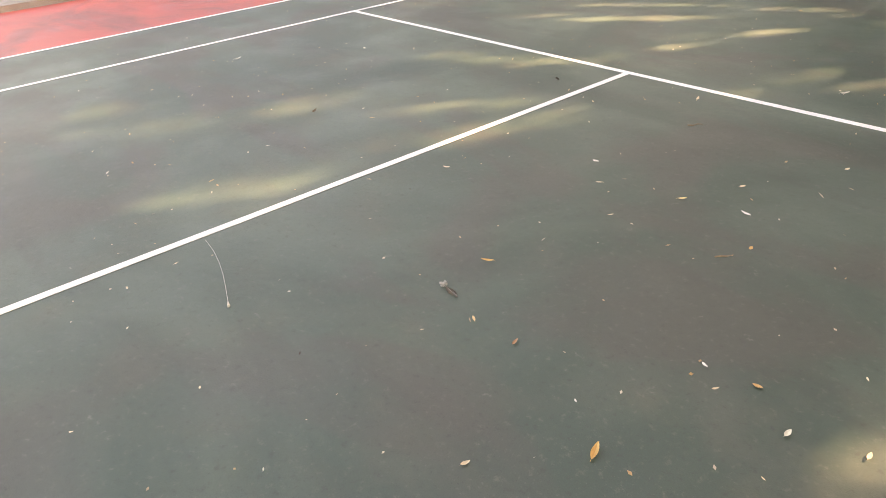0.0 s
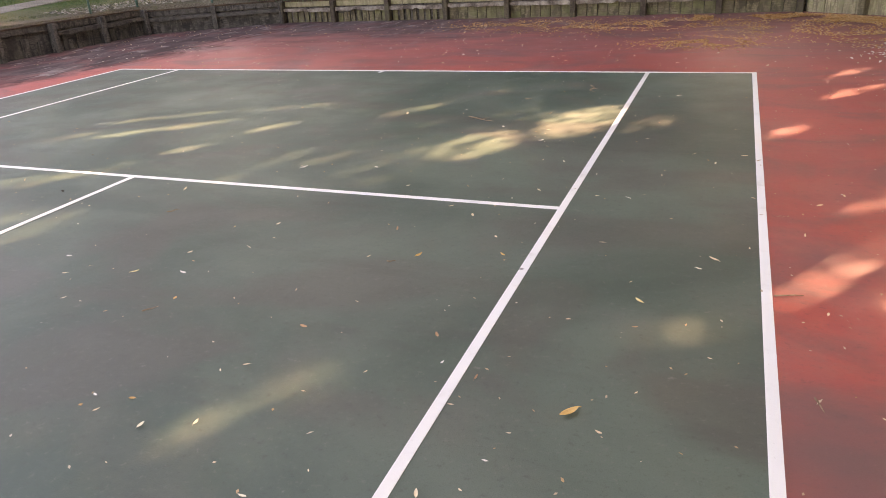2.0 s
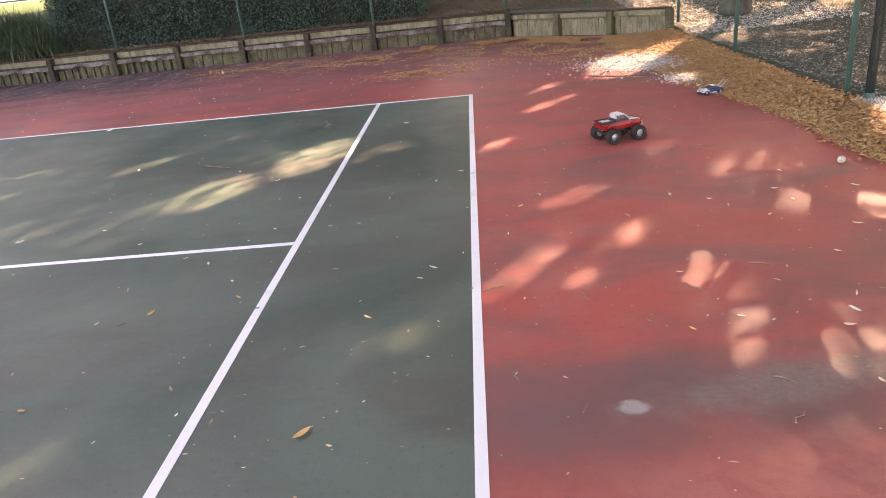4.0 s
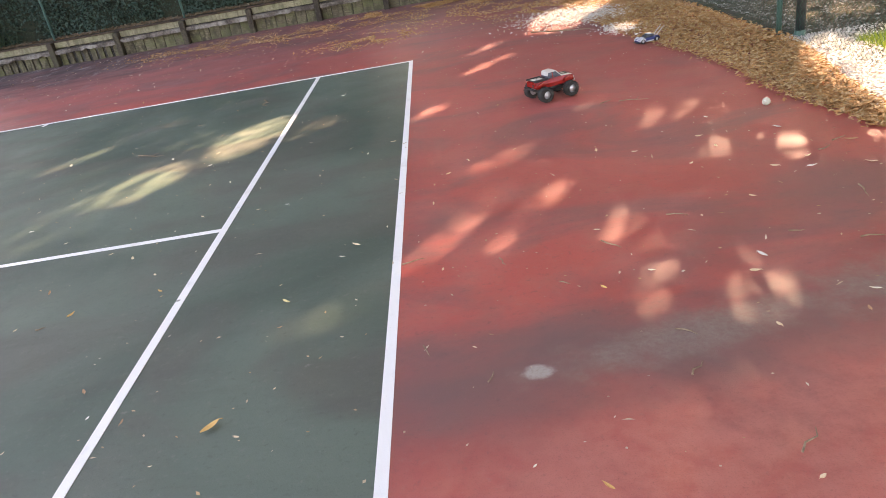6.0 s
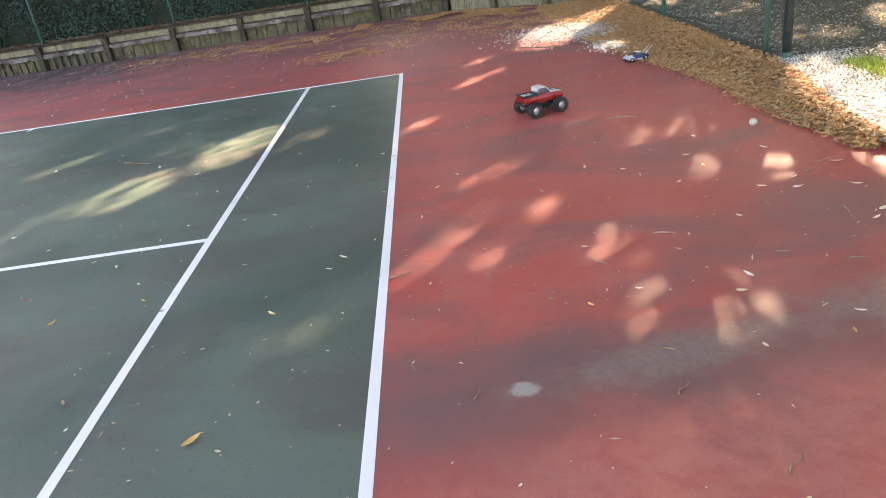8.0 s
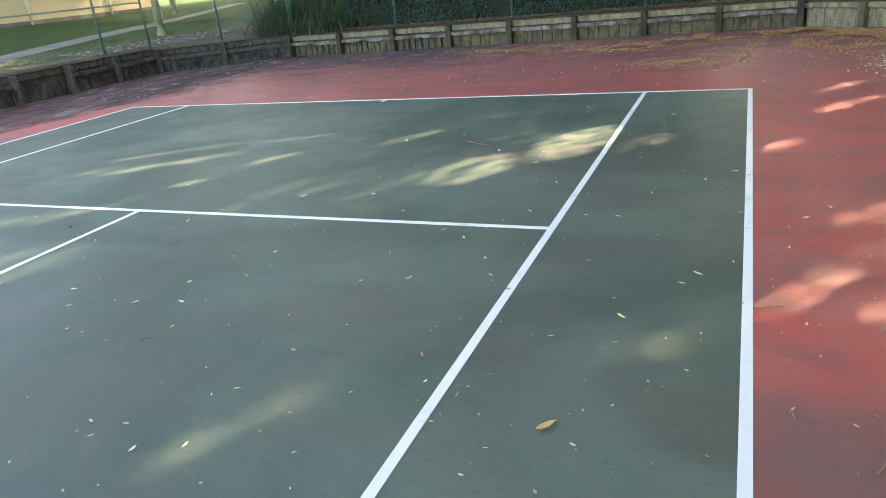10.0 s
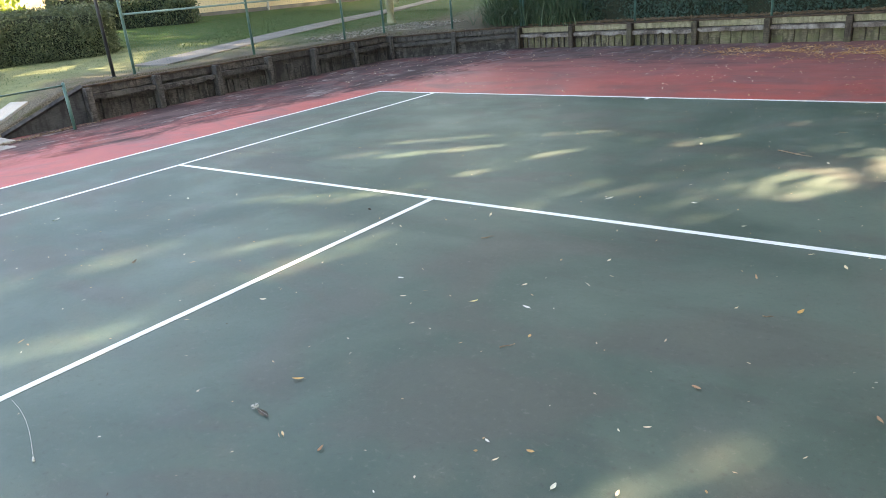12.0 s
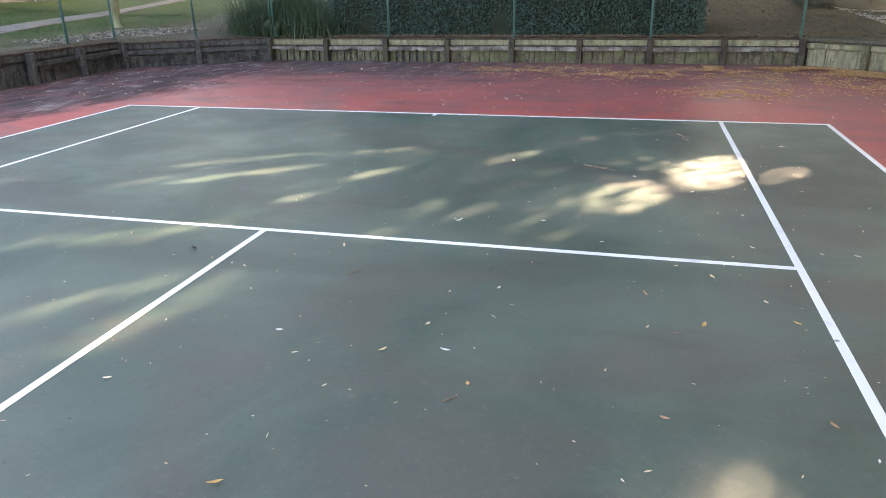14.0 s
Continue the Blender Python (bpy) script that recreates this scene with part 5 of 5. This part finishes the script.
def strew(places, stops, label):
    """Single leaves of one colour, each at its own turn."""
    meshes = [leaf_mesh(i, make_leaf("court_leaf", stops, island=False)) for i in range(3)]
    for x, y, long in places:
        s = long / 0.055
        leaf = new("fallen_leaf", rl.choice(meshes))
        leaf.matrix_basis = pose(x, y, 0.004, 0, 0, rl.uniform(0, 360)) @ Matrix.Diagonal((s, s * (rl.uniform(0.5, 0.8) if long > 0.05 else rl.uniform(0.6, 1.15)), s, 1))
        tagged(leaf, label, "leaf", "leaves on the court")


strew(AT_ORANGE, [(0.68, 0.4, 0.15), (0.78, 0.5, 0.2), (0.72, 0.42, 0.18)], "dry orange leaf curled on the painted court")
strew(AT_YELLOW, [(0.90, 0.72, 0.18), (0.86, 0.65, 0.23), (0.90, 0.75, 0.39)], "yellow fallen leaf lying flat on the court")
strew(AT_WHITE, [(0.8, 0.77, 0.7), (0.86, 0.84, 0.78)], "bleached white leaf scrap on the court")
strew(AT_TAN_A + AT_TAN_B + AT_TAN_C, [(0.88, 0.75, 0.56), (0.78, 0.61, 0.40), (0.90, 0.88, 0.73), (0.81, 0.59, 0.34)], "dry tan leaf lying on the painted court")
strew(AT_BROWN, [(0.47, 0.27, 0.16), (0.57, 0.35, 0.21)], "brown curled leaf on the painted court")
strew(AT_DARK, [(0.06, 0.05, 0.04), (0.1, 0.08, 0.06)], "dark rotted leaf scrap on the court")

TWIGS = [(5.52, 5.32, 5.67, 5.36), (6.72, 5.22, 6.81, 5.09), (7.54, 8.05, 7.8, 7.97), (7.37, 8.07, 7.5, 8.16), (6.11, 5.2, 6.14, 5.1), (7.17, 5.43, 7.29, 5.38), (8.0, 4.79, 8.12, 4.77), (6.79, 3.86, 6.86, 3.94),
         (6.83, 4.21, 6.91, 4.14), (7.0, 3.35, 7.1, 3.46), (5.94, 4.02, 5.97, 4.09), (5.65, 4.39, 5.68, 4.29), (6.4, 4.81, 6.45, 4.77), (7.71, 4.98, 7.79, 4.96), (8.34, 5.43, 8.3, 5.25), (8.58, 6.2, 8.7, 6.25),
         (8.42, 6.07, 8.53, 6.13), (1.05, 5.65, 1.12, 5.73), (2.11, 4.23, 2.16, 4.3), (2.45, 9.06, 2.8, 8.88), (3.23, 5.22, 3.29, 5.23), (2.85, 10.03, 2.94, 10.02), (3.5, 10.9, 3.62, 10.5), (7.33, 12.51, 8.13, 11.98)]
for x0, y0, x1, y1 in TWIGS:
    a, b = Vector((x0, y0, 0.008)), Vector((x1, y1, 0.008))
    side = Vector((-(b - a).y, (b - a).x, 0))
    r = 0.0035 + 0.008 * (b - a).length * 0.8
    k1, k2 = rl.uniform(-0.14, 0.14), rl.uniform(-0.14, 0.14)
    bm = tubed([a, a.lerp(b, 0.35) + side * k1, a.lerp(b, 0.7) + side * k2, b], [r, r * 0.9, r * 0.7, r * 0.35], 6)
    if (b - a).length > 0.2:
        m = a.lerp(b, 0.55) + side * (k1 + k2) / 2
        tube(bm, [m, m + (b - a) * 0.14 + side * 0.16 + Vector((0, 0, 0.012))], [r * 0.6, r * 0.25], 5)
    tagged(part("twig", bm, TWIG), "bare brown twig lying on the court", "twig", "twigs on the court")

# crumbs of bark and leaf
cr = np.random.default_rng(90)
crumbs = np.stack([9.3 - 14.3 * cr.uniform(0, 1, 1500) ** 1.7, cr.uniform(1.6, 12.5, 1500), np.full(1500, 0.006)], 1)
crumb = leaves("leaf_crumbs", crumbs, 0.0095, 91, PALELEAF, flat=True, aspect=0.6)
tagged(crumb, "tiny pale crumbs of leaf on the court", "litter", kind="stuff")

slivers = np.stack([9.2 - 13.7 * cr.uniform(0, 1, 170) ** 1.5, cr.uniform(2.2, 12.0, 170), np.full(170, 0.008)], 1)
sliver = leaves("leaf_slivers", slivers, 0.021, 92, PALELEAF, flat=True, aspect=0.24)
tagged(sliver, "thin pale leaf slivers strewn over the court", "litter", kind="stuff")

BALLFUR = plain("worn_felt", (0.46, 0.44, 0.36), (0.58, 0.56, 0.47), 30, 0.95, 0.6)
ball = tagged(empty("tennis_ball", pose(8.57, 7.23, 0.033)), "worn grey tennis ball near the leaves", "ball")
bm = bmesh.new()
bmesh.ops.create_icosphere(bm, subdivisions=3, radius=0.033)
part("felt", bm, BALLFUR, ball, smooth=True)
seam = [Vector((math.cos(a) * 0.9 * math.cos(0.5 * math.sin(2 * a)), math.sin(a) * 0.9 * math.cos(0.5 * math.sin(2 * a)), math.sin(0.5 * math.sin(2 * a)))).normalized() * 0.0332 for a in (2 * math.pi * k / 40 for k in range(41))]
part("seam", tubed(seam, 0.0012, 4), TRIM, ball)

DOWN = plain("feather_down", (0.6, 0.58, 0.54), (0.7, 0.68, 0.64), 30, 0.9, 0.2)
DUSK = plain("feather_vane", (0.17, 0.14, 0.12), (0.24, 0.2, 0.17), 30, 0.9, 0.2)
feather = tagged(empty("feather", pose(1.37, 3.14, 0.004, 0, 0, -9)), "small brown feather with a white downy end", "feather")
bm = bmesh.new()
for k in range(26):
    t = k / 25
    for s in (-1, 1):
        w = 0.016 * math.sin(math.pi * (0.1 + 0.85 * t))
        tube(bm, [(0.09 * t, 0, 0.006), (0.09 * t + 0.012, s * w, 0.004 + 0.004 * math.sin(k))], 0.0012, 3)
part("vane", bm, DUSK, feather)
part("shaft", tubed([(-0.03, 0, 0.004), (0.1, 0, 0.008)], [0.0014, 0.0006], 5), DOWN, feather)
bm = bmesh.new()
fd = random.Random(4)
for k in range(40):
    a = fd.uniform(0, 6.28)
    tube(bm, [(-0.02, 0, 0.006), (-0.02 + 0.022 * math.cos(a), 0.02 * math.sin(a), fd.uniform(0.004, 0.024))], 0.0011, 3)
part("down", bm, DOWN, feather)

thread = tagged(part("thread", tubed([(0.08, 2.52, 0.006), (0.22, 2.5, 0.008), (0.35, 2.47, 0.005), (0.48, 2.43, 0.008), (0.59, 2.39, 0.006), (0.72, 2.34, 0.006), (0.77, 2.32, 0.01)], [0.0012] * 6 + [0.008], 5), DOWN), "thin pale thread with a knotted end", "thread")

# ---- toy vehicles ----
CAR_RED = plain("toy_red_paint", (0.3, 0.016, 0.013), (0.36, 0.02, 0.016), 12, 0.22, 0.03, 0.1)
CAR_SILVER = plain("toy_silver_paint", (0.62, 0.61, 0.58), (0.72, 0.71, 0.68), 20, 0.3, 0.05, 0.15)
CAR_BLACK = plain("toy_black_plastic", (0.012, 0.012, 0.013), (0.028, 0.028, 0.03), 20, 0.55, 0.2)
RUBBER = plain("toy_rubber", (0.016, 0.015, 0.015), (0.04, 0.037, 0.034), 25, 0.85, 0.4)
CHROME = plain("toy_rim", (0.55, 0.56, 0.58), (0.7, 0.7, 0.72), 30, 0.28, 0.05, 0.8)
CAR_GLASS = plain("toy_window", (0.05, 0.055, 0.065), (0.1, 0.11, 0.13), 8, 0.1, 0.0)
CAR_WHITE = plain("toy_white_shell", (0.5, 0.5, 0.55), (0.6, 0.6, 0.65), 20, 0.3, 0.05)
CAR_BLUE = plain("toy_blue_shell", (0.018, 0.026, 0.1), (0.03, 0.042, 0.16), 20, 0.25, 0.05)
LAMP = plain("toy_lamp_lens", (0.6, 0.6, 0.58), (0.7, 0.7, 0.68), 20, 0.12, 0.0)


def loft(sections, bevel=0.0):
    """A closed shell through rings of (y, z) at each x."""
    bm = bmesh.new()
    rings = [[bm.verts.new((x, y, z)) for y, z in ring] for x, ring in sections]
    n = len(rings[0])
    for a, b in zip(rings, rings[1:]):
        for k in range(n):
            bm.faces.new((a[k], a[(k + 1) % n], b[(k + 1) % n], b[k]))
    bm.faces.new(rings[0][::-1])
    bm.faces.new(rings[-1])
    bmesh.ops.recalc_face_normals(bm, faces=bm.faces)
    if bevel:
        bmesh.ops.bevel(bm, geom=[e for e in bm.edges if len(e.link_faces) == 2 and e.calc_face_angle(0) > 0.5], offset=bevel, segments=2, affect="EDGES")
    return bm


def slabring(w, z0, z1, tuck=0.85):
    return [(-w, z0), (w, z0), (w, (z0 + z1) / 2), (w * tuck, z1), (-w * tuck, z1), (-w, (z0 + z1) / 2)]


def wheel(parent, x, y, r, w, knobs, out):
    hub = empty("wheel", Matrix.Translation((x, y, r)))
    hub.parent = parent
    bm = bmesh.new()
    prof = [(0.55, -0.5), (0.9, -0.5), (1.0, -0.32), (1.0, 0.32), (0.9, 0.5), (0.55, 0.5)]
    n = 24
    rings = [[bm.verts.new((math.cos(a) * r * p, q * w, math.sin(a) * r * p)) for p, q in prof] for a in (2 * math.pi * k / n for k in range(n))]
    for i in range(n):
        a, b = rings[i], rings[(i + 1) % n]
        for k in range(len(prof)):
            bm.faces.new((a[k], a[(k + 1) % len(prof)], b[(k + 1) % len(prof)], b[k]))
    if knobs:
        for i in range(18):
            for q, sh in ((-0.28, 0.0), (0.28, 0.5)):
                box(bm, (r * 0.97, q * w - w * 0.17, -r * 0.07), (r * 1.05, q * w + w * 0.17, r * 0.07), 0, Matrix.Rotation(2 * math.pi * (i + sh) / 18, 4, "Y"))
    bmesh.ops.recalc_face_normals(bm, faces=bm.faces)
    part("tyre", bm, RUBBER, hub)
    bm = bmesh.new()
    s = 1 if out > 0 else -1
    tube(bm, [(0, -0.42 * w * s, 0), (0, 0.3 * w * s, 0)], r * 0.56, 20)
    tube(bm, [(0, 0.3 * w * s, 0), (0, 0.44 * w * s, 0)], [r * 0.5, r * 0.2], 20)
    for k in range(6):
        a = 2 * math.pi * k / 6
        tube(bm, [(0, 0.42 * w * s, 0), (math.cos(a) * r * 0.5, 0.34 * w * s, math.sin(a) * r * 0.5)], r * 0.07, 5)
    part("rim", bm, CHROME, hub)
    return hub


def toy_truck(m):
    car = tagged(empty("toy_monster_truck", m), "red and silver toy monster truck with big knobbly tyres", "toy truck")
    for sx in (-0.145, 0.145):
        for sy in (-0.145, 0.145):
            wheel(car, sx, sy, 0.073, 0.085, True, sy)
    part("chassis", box(box(boxed((-0.17, -0.045, 0.075), (0.18, 0.045, 0.1), 0.006), (-0.06, -0.06, 0.09), (0.06, 0.06, 0.12), 0.006), (0.1, -0.03, 0.095), (0.17, 0.03, 0.125), 0.004), CAR_BLACK, car)
    for sx in (-0.145, 0.145):
        part("axle", tubed([(sx, -0.11, 0.073), (sx, 0.11, 0.073)], 0.011, 8), CAR_BLACK, car)
        for sy in (-1, 1):
            part("shock", tubed([(sx * 0.93, sy * 0.09, 0.075), (sx * 0.8, sy * 0.05, 0.15)], 0.009, 8), CHROME, car)
    part("body", loft([(-0.235, slabring(0.083, 0.145, 0.185)), (-0.21, slabring(0.098, 0.132, 0.198)), (-0.06, slabring(0.1, 0.125, 0.203)), (0.08, slabring(0.1, 0.125, 0.203)), (0.19, slabring(0.097, 0.13, 0.196)), (0.232, slabring(0.08, 0.135, 0.18))], 0.006), CAR_RED, car)
    part("hood", loft([(0.075, slabring(0.078, 0.2, 0.212)), (0.17, slabring(0.074, 0.194, 0.207)), (0.225, slabring(0.062, 0.178, 0.19))], 0.003), CAR_SILVER, car, "silver patterned hood")
    for sy in (-1, 1):
        part("hood_stripe", box(bmesh.new(), (0.09, sy * 0.03 - 0.012, 0.2095), (0.2, sy * 0.03 + 0.012, 0.2125), 0.001, Matrix.Translation((0, 0, 0)) @ pose(0, 0, 0, 0, 3, 0) @ Matrix.Translation((0, 0, 0.006))), CAR_BLACK, car)
    part("cab", loft([(-0.055, slabring(0.083, 0.2, 0.212, 0.95)), (-0.045, slabring(0.083, 0.2, 0.262, 0.84)), (0.03, slabring(0.083, 0.2, 0.264, 0.84)), (0.085, slabring(0.083, 0.2, 0.212, 0.95))], 0.004), CAR_GLASS, car, "dark smoked cab windows")
    part("roof", loft([(-0.05, slabring(0.071, 0.258, 0.268, 0.94)), (0.034, slabring(0.071, 0.26, 0.27, 0.94))], 0.003), CAR_SILVER, car, "silver-white roof")
    part("roof_edge", boxed((-0.062, -0.06, 0.225), (-0.05, 0.06, 0.262), 0.003), CAR_SILVER, car, "white cab back")
    for sy in (-1, 1):
        part("door_pillar", tubed([(-0.012, sy * 0.086, 0.2), (-0.012, sy * 0.074, 0.262)], 0.005, 6), CAR_RED, car)
        part("front_pillar", tubed([(0.088, sy * 0.08, 0.203), (0.033, sy * 0.071, 0.264)], 0.0045, 6), CAR_SILVER, car)
        part("bed_rail", boxed((-0.225, sy * 0.09 - 0.006, 0.198), (-0.062, sy * 0.09 + 0.006, 0.212), 0.003), CAR_BLACK, car)
        part("headlight", boxed((0.226, sy * 0.055 - 0.018, 0.155), (0.238, sy * 0.055 + 0.018, 0.172), 0.003), LAMP, car)
        part("tail_light", boxed((-0.241, sy * 0.07 - 0.008, 0.155), (-0.233, sy * 0.07 + 0.008, 0.18), 0.002), CAR_BLACK, car)
        part("fender", loft([(0.1, slabring(0.012, 0.15, 0.178)), (0.145, slabring(0.014, 0.165, 0.192)), (0.19, slabring(0.012, 0.15, 0.176))], 0.002), CAR_RED, car).location = (0, sy * 0.103, 0)
        part("fender", loft([(-0.19, slabring(0.012, 0.15, 0.178)), (-0.145, slabring(0.014, 0.165, 0.192)), (-0.1, slabring(0.012, 0.15, 0.176))], 0.002), CAR_RED, car).location = (0, sy * 0.103, 0)
    part("bed_cover", boxed((-0.215, -0.08, 0.199), (-0.065, 0.08, 0.206), 0.002), CAR_BLACK, car, "black bed cover")
    part("bed_panel", boxed((-0.2, -0.03, 0.2065), (-0.1, 0.05, 0.2085), 0.001), CAR_SILVER, car, "pale panel on the bed cover")
    part("bumper", box(boxed((0.232, -0.07, 0.118), (0.25, 0.07, 0.142), 0.006), (0.2, -0.03, 0.1), (0.24, 0.03, 0.12), 0.004), CHROME, car)
    part("grille", boxed((0.229, -0.036, 0.15), (0.236, 0.036, 0.174), 0.002), CAR_BLACK, car)
    part("rear_bumper", boxed((-0.25, -0.075, 0.12), (-0.235, 0.075, 0.14), 0.004), CAR_BLACK, car)
    part("body_post", tubed([(-0.15, 0, 0.2), (-0.15, 0, 0.228)], 0.004, 6), CAR_BLACK, car)
    return car


def toy_car(m):
    car = tagged(empty("toy_race_car", m), "small blue and white toy race car beside dry leaves", "toy car")
    for sx in (-0.095, 0.095):
        for sy in (-0.066, 0.066):
            wheel(car, sx, sy, 0.03, 0.03, False, sy)
    part("chassis", boxed((-0.13, -0.05, 0.014), (0.13, 0.05, 0.024), 0.003), CAR_BLACK, car)
    part("shell", loft([(-0.145, slabring(0.06, 0.03, 0.058)), (-0.11, slabring(0.074, 0.02, 0.072)), (-0.02, slabring(0.07, 0.018, 0.066)), (0.06, slabring(0.074, 0.018, 0.066)), (0.115, slabring(0.072, 0.02, 0.055)), (0.145, slabring(0.055, 0.024, 0.04))], 0.005), CAR_BLUE, car)
    part("cabin", loft([(-0.085, slabring(0.05, 0.064, 0.074, 0.9)), (-0.05, slabring(0.05, 0.064, 0.1, 0.8)), (0.0, slabring(0.05, 0.064, 0.102, 0.8)), (0.055, slabring(0.052, 0.062, 0.07, 0.9))], 0.004), CAR_GLASS, car)
    part("roof_panel", loft([(-0.052, slabring(0.039, 0.098, 0.104, 0.9)), (0.004, slabring(0.04, 0.1, 0.106, 0.9))], 0.002), CAR_WHITE, car, "white roof panel")
    part("hood_panel", loft([(0.055, slabring(0.04, 0.064, 0.07)), (0.115, slabring(0.036, 0.054, 0.059)), (0.142, slabring(0.028, 0.038, 0.043))], 0.002), CAR_WHITE, car, "white hood panel")
    for sy in (-1, 1):
        part("front_fender", loft([(0.055, slabring(0.016, 0.03, 0.056)), (0.095, slabring(0.018, 0.055, 0.073)), (0.138, slabring(0.014, 0.026, 0.046))], 0.003), CAR_WHITE, car, "white front fender").location = (0, sy * 0.062, 0)
        part("rear_fender", loft([(-0.138, slabring(0.014, 0.03, 0.05)), (-0.095, slabring(0.018, 0.055, 0.076)), (-0.055, slabring(0.014, 0.03, 0.054))], 0.003), CAR_BLUE, car, "blue rear fender").location = (0, sy * 0.062, 0)
        part("sill", boxed((-0.05, sy * 0.074 - 0.004, 0.018), (0.05, sy * 0.074 + 0.004, 0.032), 0.002), CAR_WHITE, car)
        part("tail_rod", tubed([(-0.115, sy * 0.03, 0.066), (-0.165, sy * 0.034, 0.115), (-0.225, sy * 0.04, 0.165)], [0.005, 0.0045, 0.0035], 6), CAR_WHITE, car, "white rear rod")
        part("headlight", boxed((0.136, sy * 0.042 - 0.01, 0.034), (0.146, sy * 0.042 + 0.01, 0.043), 0.002), LAMP, car)
    part("splitter", boxed((0.125, -0.06, 0.012), (0.158, 0.06, 0.018), 0.002), CAR_BLACK, car)
    return car


toy_truck(pose(7.0, 8.65, 0.004, 0, 0, 21))
toy_car(pose(8.5, 10.45, 0.004, 0, 0, 195))
